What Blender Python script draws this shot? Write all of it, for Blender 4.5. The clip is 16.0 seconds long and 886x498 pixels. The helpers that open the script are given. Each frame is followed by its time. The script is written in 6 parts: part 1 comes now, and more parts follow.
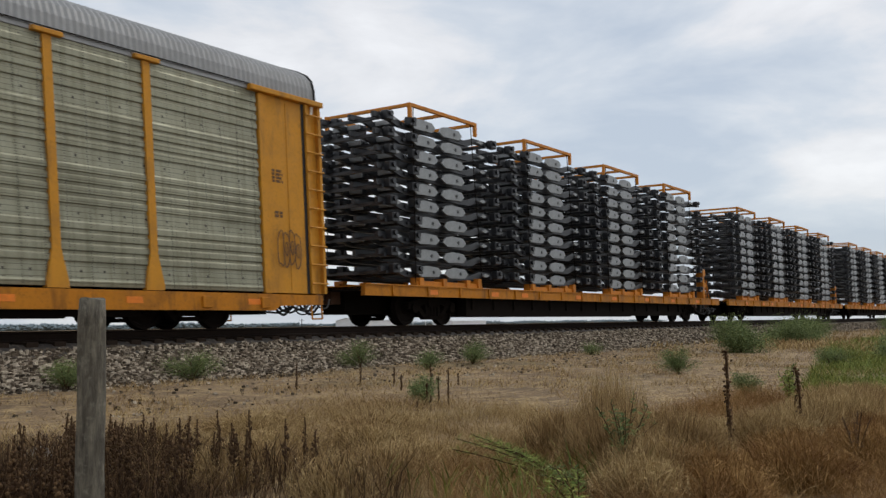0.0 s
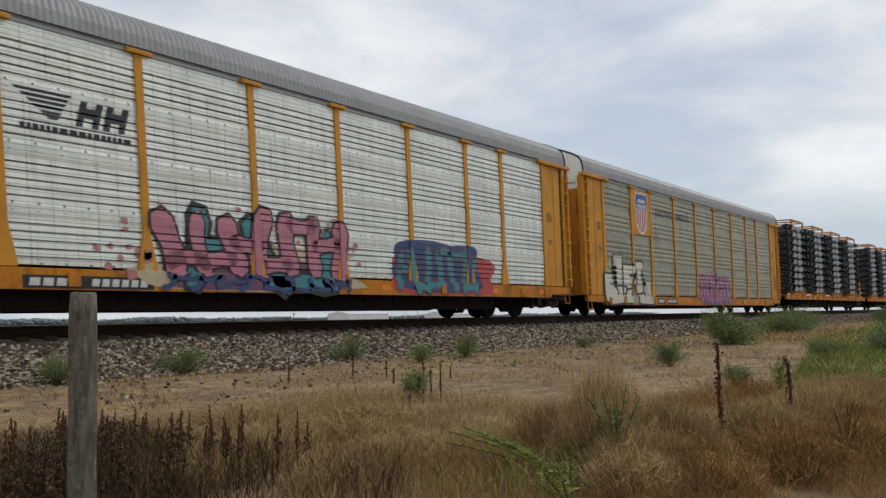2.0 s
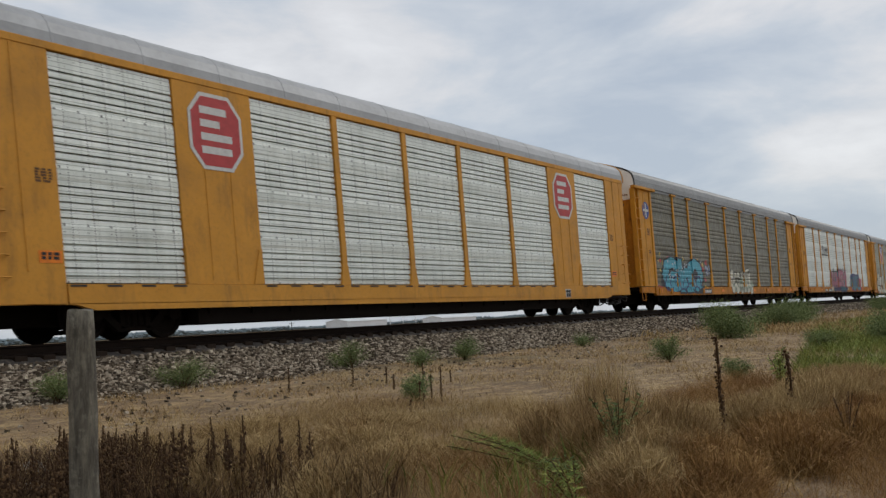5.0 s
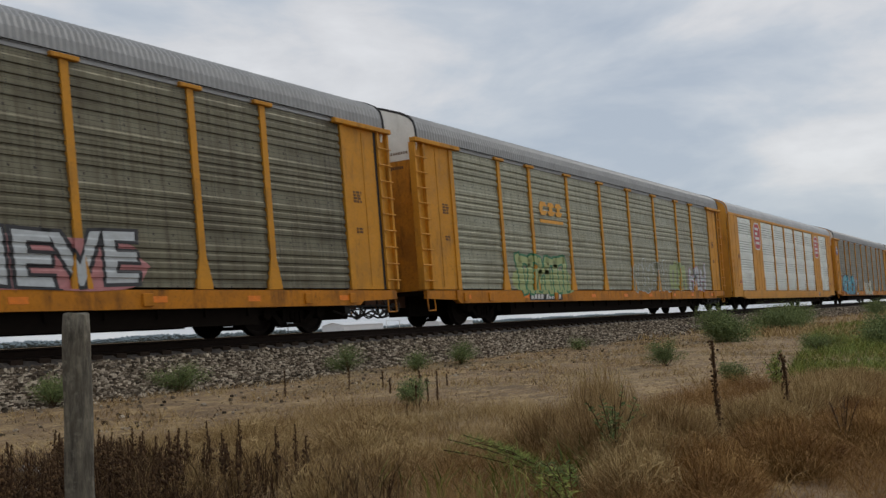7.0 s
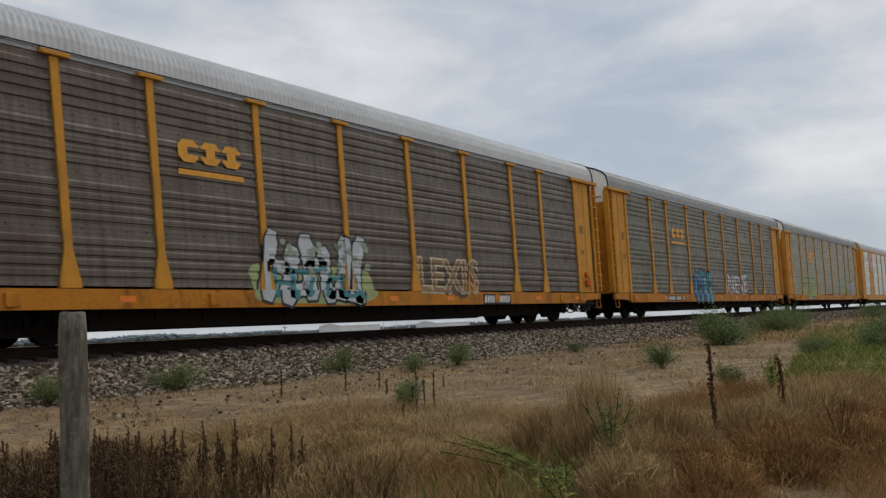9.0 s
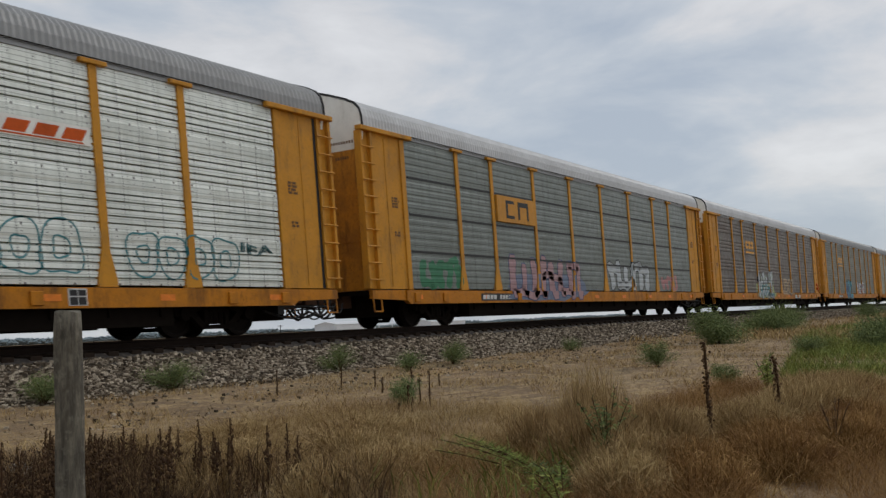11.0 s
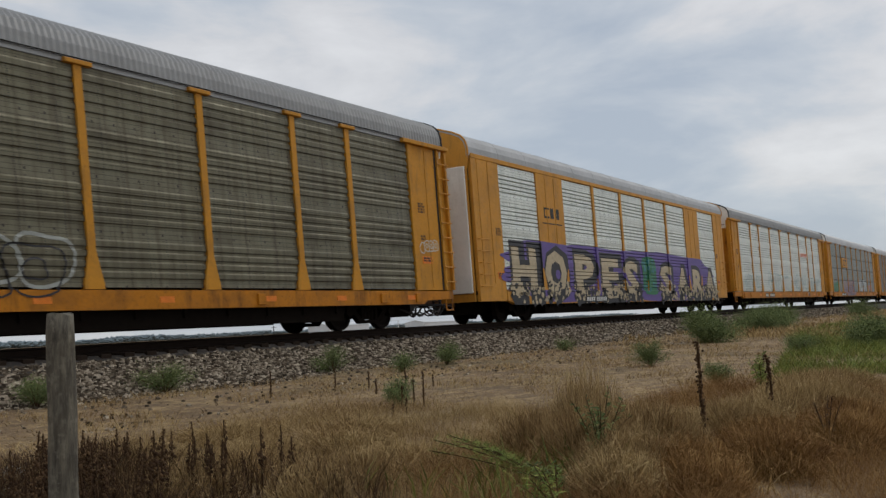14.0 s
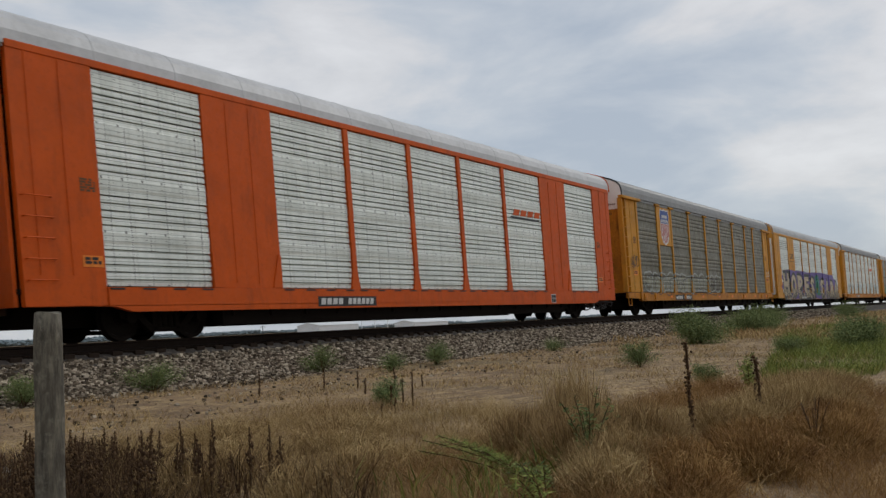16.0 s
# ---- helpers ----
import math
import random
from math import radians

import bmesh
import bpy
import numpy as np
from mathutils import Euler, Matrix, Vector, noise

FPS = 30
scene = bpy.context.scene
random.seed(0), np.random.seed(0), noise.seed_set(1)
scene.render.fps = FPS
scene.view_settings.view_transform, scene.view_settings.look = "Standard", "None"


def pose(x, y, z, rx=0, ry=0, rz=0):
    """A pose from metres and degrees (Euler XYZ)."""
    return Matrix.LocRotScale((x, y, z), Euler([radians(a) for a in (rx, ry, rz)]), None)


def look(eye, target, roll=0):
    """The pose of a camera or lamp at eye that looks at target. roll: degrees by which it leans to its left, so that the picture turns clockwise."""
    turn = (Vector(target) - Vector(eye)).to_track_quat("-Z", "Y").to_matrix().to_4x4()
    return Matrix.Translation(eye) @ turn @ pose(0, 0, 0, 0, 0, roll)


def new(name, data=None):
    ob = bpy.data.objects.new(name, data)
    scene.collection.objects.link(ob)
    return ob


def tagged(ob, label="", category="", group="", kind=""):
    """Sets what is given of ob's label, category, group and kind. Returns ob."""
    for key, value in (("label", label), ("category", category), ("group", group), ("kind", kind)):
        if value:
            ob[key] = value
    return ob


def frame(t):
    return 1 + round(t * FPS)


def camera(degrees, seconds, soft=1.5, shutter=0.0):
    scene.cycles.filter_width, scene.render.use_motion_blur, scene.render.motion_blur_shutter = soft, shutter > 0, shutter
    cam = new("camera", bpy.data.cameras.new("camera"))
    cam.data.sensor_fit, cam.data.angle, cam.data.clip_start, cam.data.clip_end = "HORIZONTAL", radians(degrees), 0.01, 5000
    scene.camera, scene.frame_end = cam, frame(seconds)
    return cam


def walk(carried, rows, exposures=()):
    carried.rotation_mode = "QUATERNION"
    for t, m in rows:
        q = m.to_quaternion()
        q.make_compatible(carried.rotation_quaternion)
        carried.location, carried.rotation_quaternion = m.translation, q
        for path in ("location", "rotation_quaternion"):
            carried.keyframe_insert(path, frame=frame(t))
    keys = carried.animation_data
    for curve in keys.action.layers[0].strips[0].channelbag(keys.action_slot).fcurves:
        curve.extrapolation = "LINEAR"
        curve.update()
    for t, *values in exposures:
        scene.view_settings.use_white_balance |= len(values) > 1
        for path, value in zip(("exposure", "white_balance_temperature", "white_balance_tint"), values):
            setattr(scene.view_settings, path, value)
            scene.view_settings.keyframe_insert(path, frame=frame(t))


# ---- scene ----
cam = camera(50.13, 16.0, 1.4, 0.95)
# the phone reads its picture out row by row, from the top down
scene.cycles.rolling_shutter_type, scene.cycles.rolling_shutter_duration = "TOP", 0.06
EYE = Vector((0.0, 0.0, 0.02))
# seconds, heading clockwise from across the track, tilt, roll
AIM = [
    (0.0, 56.33, 4.54, -0.83),
    (0.5, 56.20, 4.40, -0.55),
    (1.0, 56.28, 4.31, -0.71),
    (1.5, 56.37, 4.19, -0.79),
    (2.0, 56.81, 4.12, -1.04),
    (2.5, 56.96, 4.16, -0.81),
    (3.0, 56.93, 4.17, -0.68),
    (3.5, 56.84, 4.19, -0.95),
    (4.0, 56.86, 4.32, -1.54),
    (4.5, 57.01, 4.21, -3.00),
    (7.0, 57.32, 4.56, -3.10),
    (7.5, 57.09, 4.65, -2.73),
    (8.0, 56.78, 4.84, -2.92),
    (8.5, 57.28, 4.73, -2.72),
    (11.0, 57.73, 4.54, -2.74),
    (11.5, 57.96, 4.52, -2.82),
    (12.0, 58.30, 4.54, -3.27),
    (12.5, 58.50, 4.60, -2.92),
    (13.0, 58.43, 4.55, -2.99),
    (13.5, 58.19, 4.56, -2.95),
    (14.0, 58.15, 4.55, -3.07),
    (14.5, 58.12, 4.58, -2.79),
    (15.0, 58.21, 4.61, -3.11),
    (15.5, 58.44, 4.57, -3.14),
    (16.0, 58.77, 4.53, -2.87),
]


def aim(yaw, tilt, roll):
    a, b = radians(yaw), radians(tilt)
    way = Vector((math.sin(a) * math.cos(b), math.cos(a) * math.cos(b), math.sin(b)))
    return look(EYE, EYE + way, roll)


walk(cam, [(t, aim(y, p, r)) for t, y, p, r in AIM], [(0, 0.18), (1.5, 0.16), (4, 0.05), (7, -0.1), (11, -0.12), (16, -0.12)])

# ---- world, sun ----
world = bpy.data.worlds.new("overcast_sky")
scene.world = world
world.use_nodes = True
wn, wl = world.node_tree.nodes, world.node_tree.links
back = wn["Background"]


def wnode(kind, **values):
    n = wn.new(kind)
    for k, v in values.items():
        n.inputs[k].default_value = v
    return n


sky = wnode("ShaderNodeTexSky")
sky.sky_type, sky.sun_disc = "NISHITA", False
sky.sun_elevation, sky.sun_rotation = radians(48), radians(75)
coord = wnode("ShaderNodeTexCoord")
flat = wnode("ShaderNodeMapping", Scale=(1.0, 1.0, 2.9), Location=(0.35, 0.1, 0.0))
wl.new(coord.outputs["Generated"], flat.inputs["Vector"])
big = wnode("ShaderNodeTexNoise", Scale=3.6, Detail=7.0, Roughness=0.55, Distortion=0.3)
wl.new(flat.outputs["Vector"], big.inputs["Vector"])
ramp = wnode("ShaderNodeValToRGB")
part_z = wnode("ShaderNodeSeparateXYZ")
wl.new(coord.outputs["Generated"], part_z.inputs[0])
rise = wnode("ShaderNodeMapRange")
for k, v in zip(("From Min", "From Max", "To Min", "To Max"), (0.02, 0.34, -0.045, 0.035)):
    rise.inputs[k].default_value = v
wl.new(part_z.outputs["Z"], rise.inputs["Value"])
lift = wn.new("ShaderNodeMath")
lift.operation = "ADD"
wl.new(big.outputs["Fac"], lift.inputs[0])
wl.new(rise.outputs["Result"], lift.inputs[1])
wl.new(lift.outputs[0], ramp.inputs["Fac"])
for e, (p, c) in zip((ramp.color_ramp.elements[0], ramp.color_ramp.elements[1], ramp.color_ramp.elements.new(0.5), ramp.color_ramp.elements.new(0.57)),
                     ((0.33, (0.39, 0.445, 0.52, 1)), (0.70, (0.80, 0.78, 0.77, 1)), (0.46, (0.50, 0.54, 0.59, 1)), (0.56, (0.63, 0.635, 0.65, 1)))):
    e.position, e.color = p, c
dim = wnode("ShaderNodeMix")
dim.data_type, dim.blend_type = "RGBA", "ADD"
dim.inputs["Factor"].default_value = 0.012
wl.new(ramp.outputs["Color"], dim.inputs["A"])
wl.new(sky.outputs["Color"], dim.inputs["B"])
wl.new(dim.outputs["Result"], back.inputs["Color"])
back.inputs["Strength"].default_value = 1.0
sun = new("sun", bpy.data.lights.new("sun", "SUN"))
sun.data.energy, sun.data.angle, sun.data.color = 0.6, radians(25), (1.0, 0.96, 0.9)
sun.matrix_world = look((60, -30, 60), (0, 0, 0))


# ---- materials ----
class Nodes:
    """A small hand for node trees."""

    def __init__(self, name, rough=0.6, metal=0.0):
        self.mat = bpy.data.materials.new(name)
        self.mat.use_nodes = True
        self.n, self.l = self.mat.node_tree.nodes, self.mat.node_tree.links
        self.bsdf = self.n["Principled BSDF"]
        self.bsdf.inputs["Roughness"].default_value = rough
        self.bsdf.inputs["Metallic"].default_value = metal
        self.tc = self.n.new("ShaderNodeTexCoord").outputs["Object"]

    def put(self, value, socket):
        if hasattr(value, "links"):
            self.l.new(value, socket)
        else:
            socket.default_value = value

    def noise(self, scale, stretch=(1, 1, 1), detail=4.0, rough=0.6, vec=None):
        m = self.n.new("ShaderNodeMapping")
        m.inputs["Scale"].default_value = stretch
        self.l.new(vec or self.tc, m.inputs["Vector"])
        t = self.n.new("ShaderNodeTexNoise")
        t.inputs["Scale"].default_value, t.inputs["Detail"].default_value, t.inputs["Roughness"].default_value = scale, detail, rough
        self.l.new(m.outputs["Vector"], t.inputs["Vector"])
        return t.outputs["Fac"]

    def step(self, value, lo, hi, a=0.0, b=1.0):
        r = self.n.new("ShaderNodeMapRange")
        self.put(value, r.inputs["Value"])
        for k, v in zip(("From Min", "From Max", "To Min", "To Max"), (lo, hi, a, b)):
            r.inputs[k].default_value = v
        return r.outputs["Result"]

    def mix(self, fac, a, b, blend="MIX"):
        m = self.n.new("ShaderNodeMix")
        m.data_type, m.blend_type = "RGBA", blend
        self.put(fac, m.inputs["Factor"])
        self.put((*a, 1) if isinstance(a, tuple) else a, m.inputs["A"])
        self.put((*b, 1) if isinstance(b, tuple) else b, m.inputs["B"])
        return m.outputs["Result"]

    def math(self, op, a, b=0.0, c=0.0):
        m = self.n.new("ShaderNodeMath")
        m.operation = op
        for i, v in enumerate((a, b, c)):
            self.put(v, m.inputs[i])
        return m.outputs[0]

    def bump(self, height, strength=0.3, distance=0.01):
        b = self.n.new("ShaderNodeBump")
        b.inputs["Strength"].default_value, b.inputs["Distance"].default_value = strength, distance
        self.put(height, b.inputs["Height"])
        self.l.new(b.outputs["Normal"], self.bsdf.inputs["Normal"])

    def xyz(self):
        s = self.n.new("ShaderNodeSeparateXYZ")
        self.l.new(self.tc, s.inputs[0])
        return s.outputs

    def random(self, island=False):
        if island:
            return self.n.new("ShaderNodeNewGeometry").outputs["Random Per Island"]
        return self.n.new("ShaderNodeObjectInfo").outputs["Random"]

    def done(self, color, rough=None):
        self.put((*color, 1) if isinstance(color, tuple) else color, self.bsdf.inputs["Base Color"])
        if rough is not None:
            self.put(rough, self.bsdf.inputs["Roughness"])
        return self.mat


def scaled(c, k):
    return tuple(v * k for v in c)


def paint(name, color, dirt=(0.09, 0.06, 0.035), amount=0.5, rough=0.5, streak=True):
    """Weathered paint: fading, grime in blotches, rust-brown run marks."""
    g = Nodes(name, rough)
    c = g.mix(g.step(g.noise(1.3), 0.3, 0.7), scaled(color, 0.86), color)
    c = g.mix(g.step(g.noise(14, detail=6), 0.5, 0.8, 0, amount * 0.5), c, dirt)
    c = g.mix(g.step(g.noise(0.8, (1, 1, 1.4), 6), 0.5, 0.72, 0, amount * 0.55), c, scaled(dirt, 1.6))
    if streak:
        c = g.mix(g.step(g.noise(1.6, (1.8, 1.8, 0.45), 7, 0.7), 0.52, 0.74, 0, amount), c, dirt)
        c = g.mix(g.step(g.noise(3.4, (1.0, 1.0, 0.8), 7, 0.75), 0.60, 0.72, 0, amount * 0.8), c, scaled(dirt, 0.6))
    g.bump(g.noise(30), 0.12, 0.01)
    g.bsdf.inputs["Specular IOR Level"].default_value = 0.22
    return g.done(c, g.step(g.noise(6), 0.3, 0.7, rough - 0.05, rough + 0.2))


def sheet(name, color, dirt, amount, metal, rough):
    """Galvanised screen sheet with punched holes, bolt rows, run marks and painted groove shade."""
    g = Nodes(name, rough, metal)
    x, y, z = g.xyz()
    c = g.mix(g.step(g.noise(1.1, (0.8, 1, 2.2)), 0.32, 0.68), scaled(color, 0.84), color)
    c = g.mix(g.step(g.noise(2.6, (4.0, 1.0, 0.16), 6), 0.45, 0.72, 0, amount), c, dirt)
    c = g.mix(g.step(g.noise(0.9, (0.5, 1.0, 1.6), 3), 0.5, 0.72, 0, amount * 0.8), c, scaled(dirt, 0.8))
    c = g.mix(g.step(g.noise(24, detail=3), 0.55, 0.8, 0, 0.35), c, dirt)
    hx = g.math("ABSOLUTE", g.math("SUBTRACT", g.math("FRACT", g.math("MULTIPLY", x, 9.0)), 0.5))
    hz = g.math("ABSOLUTE", g.math("SUBTRACT", g.math("FRACT", g.math("MULTIPLY", z, 22.0)), 0.5))
    hole = g.math("MULTIPLY", g.math("LESS_THAN", hx, 0.13), g.math("LESS_THAN", hz, 0.22))
    column = g.math("LESS_THAN", g.math("FRACT", g.math("MULTIPLY", x, 2.25)), 0.36)
    patch = g.math("MULTIPLY", column, g.step(g.noise(1.7, (1.4, 1, 2.0)), 0.38, 0.52))
    c = g.mix(g.math("MULTIPLY", g.math("MULTIPLY", hole, patch), 0.75), c, (0.03, 0.03, 0.03))
    # thin dark lines paint extra shade into the rib grooves
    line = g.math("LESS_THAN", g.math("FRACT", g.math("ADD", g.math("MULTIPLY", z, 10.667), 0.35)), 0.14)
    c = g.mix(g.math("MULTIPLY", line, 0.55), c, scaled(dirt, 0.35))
    bx = g.math("ABSOLUTE", g.math("SUBTRACT", g.math("FRACT", g.math("MULTIPLY", x, 2.1)), 0.5))
    bz = g.math("ABSOLUTE", g.math("SUBTRACT", g.math("FRACT", g.math("MULTIPLY", g.math("ADD", z, 0.05), 7.0)), 0.5))
    band = g.math("LESS_THAN", g.math("FRACT", g.math("ADD", z, 0.11)), 0.23)
    bolt = g.math("MULTIPLY", g.math("MULTIPLY", g.math("LESS_THAN", bx, 0.045), g.math("LESS_THAN", bz, 0.17)), band)
    c = g.mix(g.math("MULTIPLY", bolt, 0.85), c, (0.025, 0.02, 0.02))
    g.bump(g.noise(7, (1, 1, 1.5)), 0.2, 0.02)
    return g.done(c, g.step(g.noise(3.3, (1.5, 1, 1)), 0.3, 0.7, rough - 0.1, rough + 0.2))


def plain(name, color, rough=0.6, metal=0.0, vary=0.75, scale=8.0, gloss=0.5):
    g = Nodes(name, rough, metal)
    g.bsdf.inputs["Specular IOR Level"].default_value = gloss
    c = g.mix(g.step(g.noise(scale), 0.3, 0.7), scaled(color, vary), color)
    c = g.mix(g.step(g.noise(scale * 6), 0.45, 0.8, 0, 0.4), c, scaled(color, 0.55))
    g.bump(g.noise(scale * 5), 0.2, 0.01)
    return g.done(c)


def islands(name, low, high, rough=0.8, mid=None, grain=0.0, patch=None):
    """Colour that differs from piece to piece of one mesh."""
    g = Nodes(name, rough)
    r = g.random(True)
    if mid:
        c = g.mix(g.step(r, 0.0, 0.5), low, mid)
        c = g.mix(g.step(r, 0.5, 1.0), c, high)
    else:
        c = g.mix(r, low, high)
    if patch:
        c = g.mix(g.step(g.noise(patch[0], detail=3), 0.42, 0.62, 0, patch[1]), c, patch[2], "MULTIPLY")
    if grain:
        c = g.mix(g.step(g.noise(grain), 0.35, 0.7), scaled(low, 0.7), c)
    g.bsdf.inputs["Specular IOR Level"].default_value = 0.2
    return g.done(c)


YELLOW = paint("yellow_paint", (0.63, 0.285, 0.028), amount=0.55)
YELLOW_B = paint("yellow_paint_faded", (0.64, 0.30, 0.045), amount=0.45)
SILL = paint("sill_paint", (0.55, 0.205, 0.012), (0.06, 0.03, 0.014), 0.85)
ORANGE = paint("orange_paint", (0.62, 0.095, 0.006), (0.12, 0.03, 0.01), 0.4)
DOOR = paint("door_paint", (0.56, 0.23, 0.020), (0.05, 0.022, 0.01), 0.9)
WHITE = paint("white_paint", (0.88, 0.87, 0.82), (0.36, 0.32, 0.25), 0.3)
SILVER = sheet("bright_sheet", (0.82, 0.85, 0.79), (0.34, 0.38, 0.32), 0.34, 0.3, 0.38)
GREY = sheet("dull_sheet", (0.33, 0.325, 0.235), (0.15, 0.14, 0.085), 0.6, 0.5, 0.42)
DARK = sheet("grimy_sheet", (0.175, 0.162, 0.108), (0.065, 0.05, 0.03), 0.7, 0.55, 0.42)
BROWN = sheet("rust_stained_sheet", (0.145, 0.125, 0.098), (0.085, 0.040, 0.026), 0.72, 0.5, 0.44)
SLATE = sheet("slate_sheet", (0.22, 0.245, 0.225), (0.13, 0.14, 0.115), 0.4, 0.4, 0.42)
ROOF = plain("galvanised_roof", (0.31, 0.315, 0.315), 0.5, 0.3, 0.8, 1.5)
ROOF_M = plain("grey_smooth_roof", (0.40, 0.41, 0.42), 0.5, 0.2, 0.82, 1.2)
ROOF_W = plain("pale_roof", (0.58, 0.59, 0.60), 0.5, 0.1, 0.82, 1.2)
# even near-black base colour with hardly any gloss
UNDER = plain("underframe_black", (0.013, 0.010, 0.008), 0.95, gloss=0.05)
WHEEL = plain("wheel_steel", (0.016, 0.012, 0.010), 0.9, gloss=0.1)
RUST = plain("rusty_iron", (0.10, 0.05, 0.03), 0.85)
BLACK = plain("black_paint", (0.015, 0.015, 0.016), 0.6)
LETTER = plain("white_lettering", (0.70, 0.70, 0.68), 0.6)
AMBER = plain("amber_reflector", (0.90, 0.24, 0.008), 0.5)
GOLD = plain("emblem_gold", (0.80, 0.36, 0.015), 0.5)
STENCIL = plain("faded_stencil_paint", (0.15, 0.07, 0.02), 0.7)
FRAME_BLACK = plain("chassis_black", (0.018, 0.020, 0.024), 0.38)
FRAME_GREY = plain("chassis_bare_steel", (0.30, 0.315, 0.32), 0.45, 0.3)
RACK = paint("rack_orange", (0.60, 0.22, 0.025), amount=0.5)


def spray(name, color, k=0.78):
    g = Nodes(name, 0.55)
    c = g.mix(g.step(g.noise(5, (1, 1, 1.6)), 0.35, 0.7), scaled(color, k), color)
    c = g.mix(g.step(g.noise(40), 0.55, 0.8, 0, 0.4), c, scaled(color, 0.55))
    return g.done(c)


PINK, PLUM, TEAL = spray("pink_spray", (0.50, 0.19, 0.26)), spray("plum_spray", (0.16, 0.07, 0.14)), spray("teal_spray", (0.05, 0.24, 0.27))
MAUVE = spray("mauve_spray", (0.46, 0.17, 0.33))
CYAN, DEEP = spray("cyan_spray", (0.08, 0.42, 0.55), 0.55), spray("deep_blue_spray", (0.03, 0.06, 0.17))
PURPLE, CREAM = spray("purple_spray", (0.135, 0.085, 0.33)), spray("cream_spray", (0.56, 0.46, 0.30))
BONE, INK = spray("bone_spray", (0.66, 0.64, 0.53)), spray("ink_spray", (0.02, 0.02, 0.025))
GREEN_S, LIME, RED_S = spray("green_spray", (0.03, 0.20, 0.09)), spray("lime_spray", (0.36, 0.42, 0.17)), spray("red_spray", (0.50, 0.05, 0.05))
YEL_S, BLUE_S, SAGE = spray("yellow_spray", (0.70, 0.52, 0.10)), spray("blue_spray", (0.03, 0.08, 0.32)), spray("sage_spray", (0.30, 0.36, 0.27))
TAN, SOOT = spray("tan_spray", (0.27, 0.16, 0.07)), spray("soot_spray", (0.09, 0.055, 0.03))
PALE = spray("thin_white_spray", (0.34, 0.36, 0.33))
DUSTY, HAZE = spray("dusty_pink_spray", (0.42, 0.25, 0.26)), spray("blue_haze_spray", (0.15, 0.19, 0.28))
ICE, ROSE = spray("ice_spray", (0.52, 0.56, 0.58)), spray("rose_spray", (0.48, 0.20, 0.20))


# ---- mesh helpers ----
def mesh_of(bm, name):
    me = bpy.data.meshes.new(name)
    bm.normal_update()
    bm.to_mesh(me)
    bm.free()
    return me


def part(name, bm, material, parent, label=""):
    """One mesh object under a thing or a part. bm: a bmesh, or a mesh to share."""
    me = bm if isinstance(bm, bpy.types.Mesh) else mesh_of(bm, name)
    if material and not me.materials:
        me.materials.append(material)
    ob = new(name, me)
    ob.parent = parent
    if label:
        ob["label"] = label
    return ob


def thing(name, bm, material, label, category, group="", kind=""):
    return tagged(part(name, bm, material, None), label, category, group, kind)


def box(bm, x0, x1, y0, y1, z0, z1, bevel=0.0):
    x0, x1, y0, y1, z0, z1 = min(x0, x1), max(x0, x1), min(y0, y1), max(y0, y1), min(z0, z1), max(z0, z1)
    v = [bm.verts.new((x, y, z)) for z in (z0, z1) for y in (y0, y1) for x in (x0, x1)]
    fs = [bm.faces.new([v[i] for i in f]) for f in ((0, 2, 3, 1), (4, 5, 7, 6), (0, 1, 5, 4), (2, 6, 7, 3), (0, 4, 6, 2), (1, 3, 7, 5))]
    if bevel:
        es = list({e for f in fs for e in f.edges})
        bmesh.ops.bevel(bm, geom=es, offset=bevel, segments=1, affect="EDGES")
    return bm


def prism(bm, pts, y0, y1):
    """An outline in x and z, given depth along y."""
    if y0 > y1:
        y0, y1 = y1, y0
    area = sum(a[0] * b[1] - b[0] * a[1] for a, b in zip(pts, pts[1:] + pts[:1]))
    pts = pts if area > 0 else pts[::-1]
    a = [bm.verts.new((x, y0, z)) for x, z in pts]
    b = [bm.verts.new((x, y1, z)) for x, z in pts]
    bm.faces.new(a)
    bm.faces.new(b[::-1])
    for i in range(len(pts)):
        j = (i + 1) % len(pts)
        bm.faces.new((a[j], a[i], b[i], b[j]))
    return bm


def rod(bm, p, q, r, seg=8, r2=None):
    p, q = Vector(p), Vector(q)
    turn = (q - p).to_track_quat("Z", "Y").to_matrix()
    r2 = r if r2 is None else r2
    a, b = [], []
    for i in range(seg):
        d = turn @ Vector((math.cos(2 * math.pi * i / seg), math.sin(2 * math.pi * i / seg), 0))
        a.append(bm.verts.new(p + d * r))
        b.append(bm.verts.new(q + d * r2))
    for i in range(seg):
        j = (i + 1) % seg
        bm.faces.new((a[i], a[j], b[j], b[i]))
    bm.faces.new(a[::-1])
    bm.faces.new(b)
    return bm


def pipe(bm, pts, r, seg=6):
    for p, q in zip(pts, pts[1:]):
        rod(bm, p, q, r, seg)
    return bm


def tube(bm, pts, r0, r1, seg=7):
    """One joined tube through points, thinning from r0 to r1."""
    rings = []
    for i, p in enumerate(pts):
        r = r0 + (r1 - r0) * i / (len(pts) - 1)
        rings.append([bm.verts.new(Vector(p) + Vector((math.cos(6.2832 * k / seg) * r, math.sin(6.2832 * k / seg) * r, 0))) for k in range(seg)])
    for a, b in zip(rings, rings[1:]):
        for k in range(seg):
            bm.faces.new((a[k], a[(k + 1) % seg], b[(k + 1) % seg], b[k]))
    bm.faces.new(rings[-1])
    bm.faces.new(rings[0][::-1])
    return bm


def B():
    return bmesh.new()

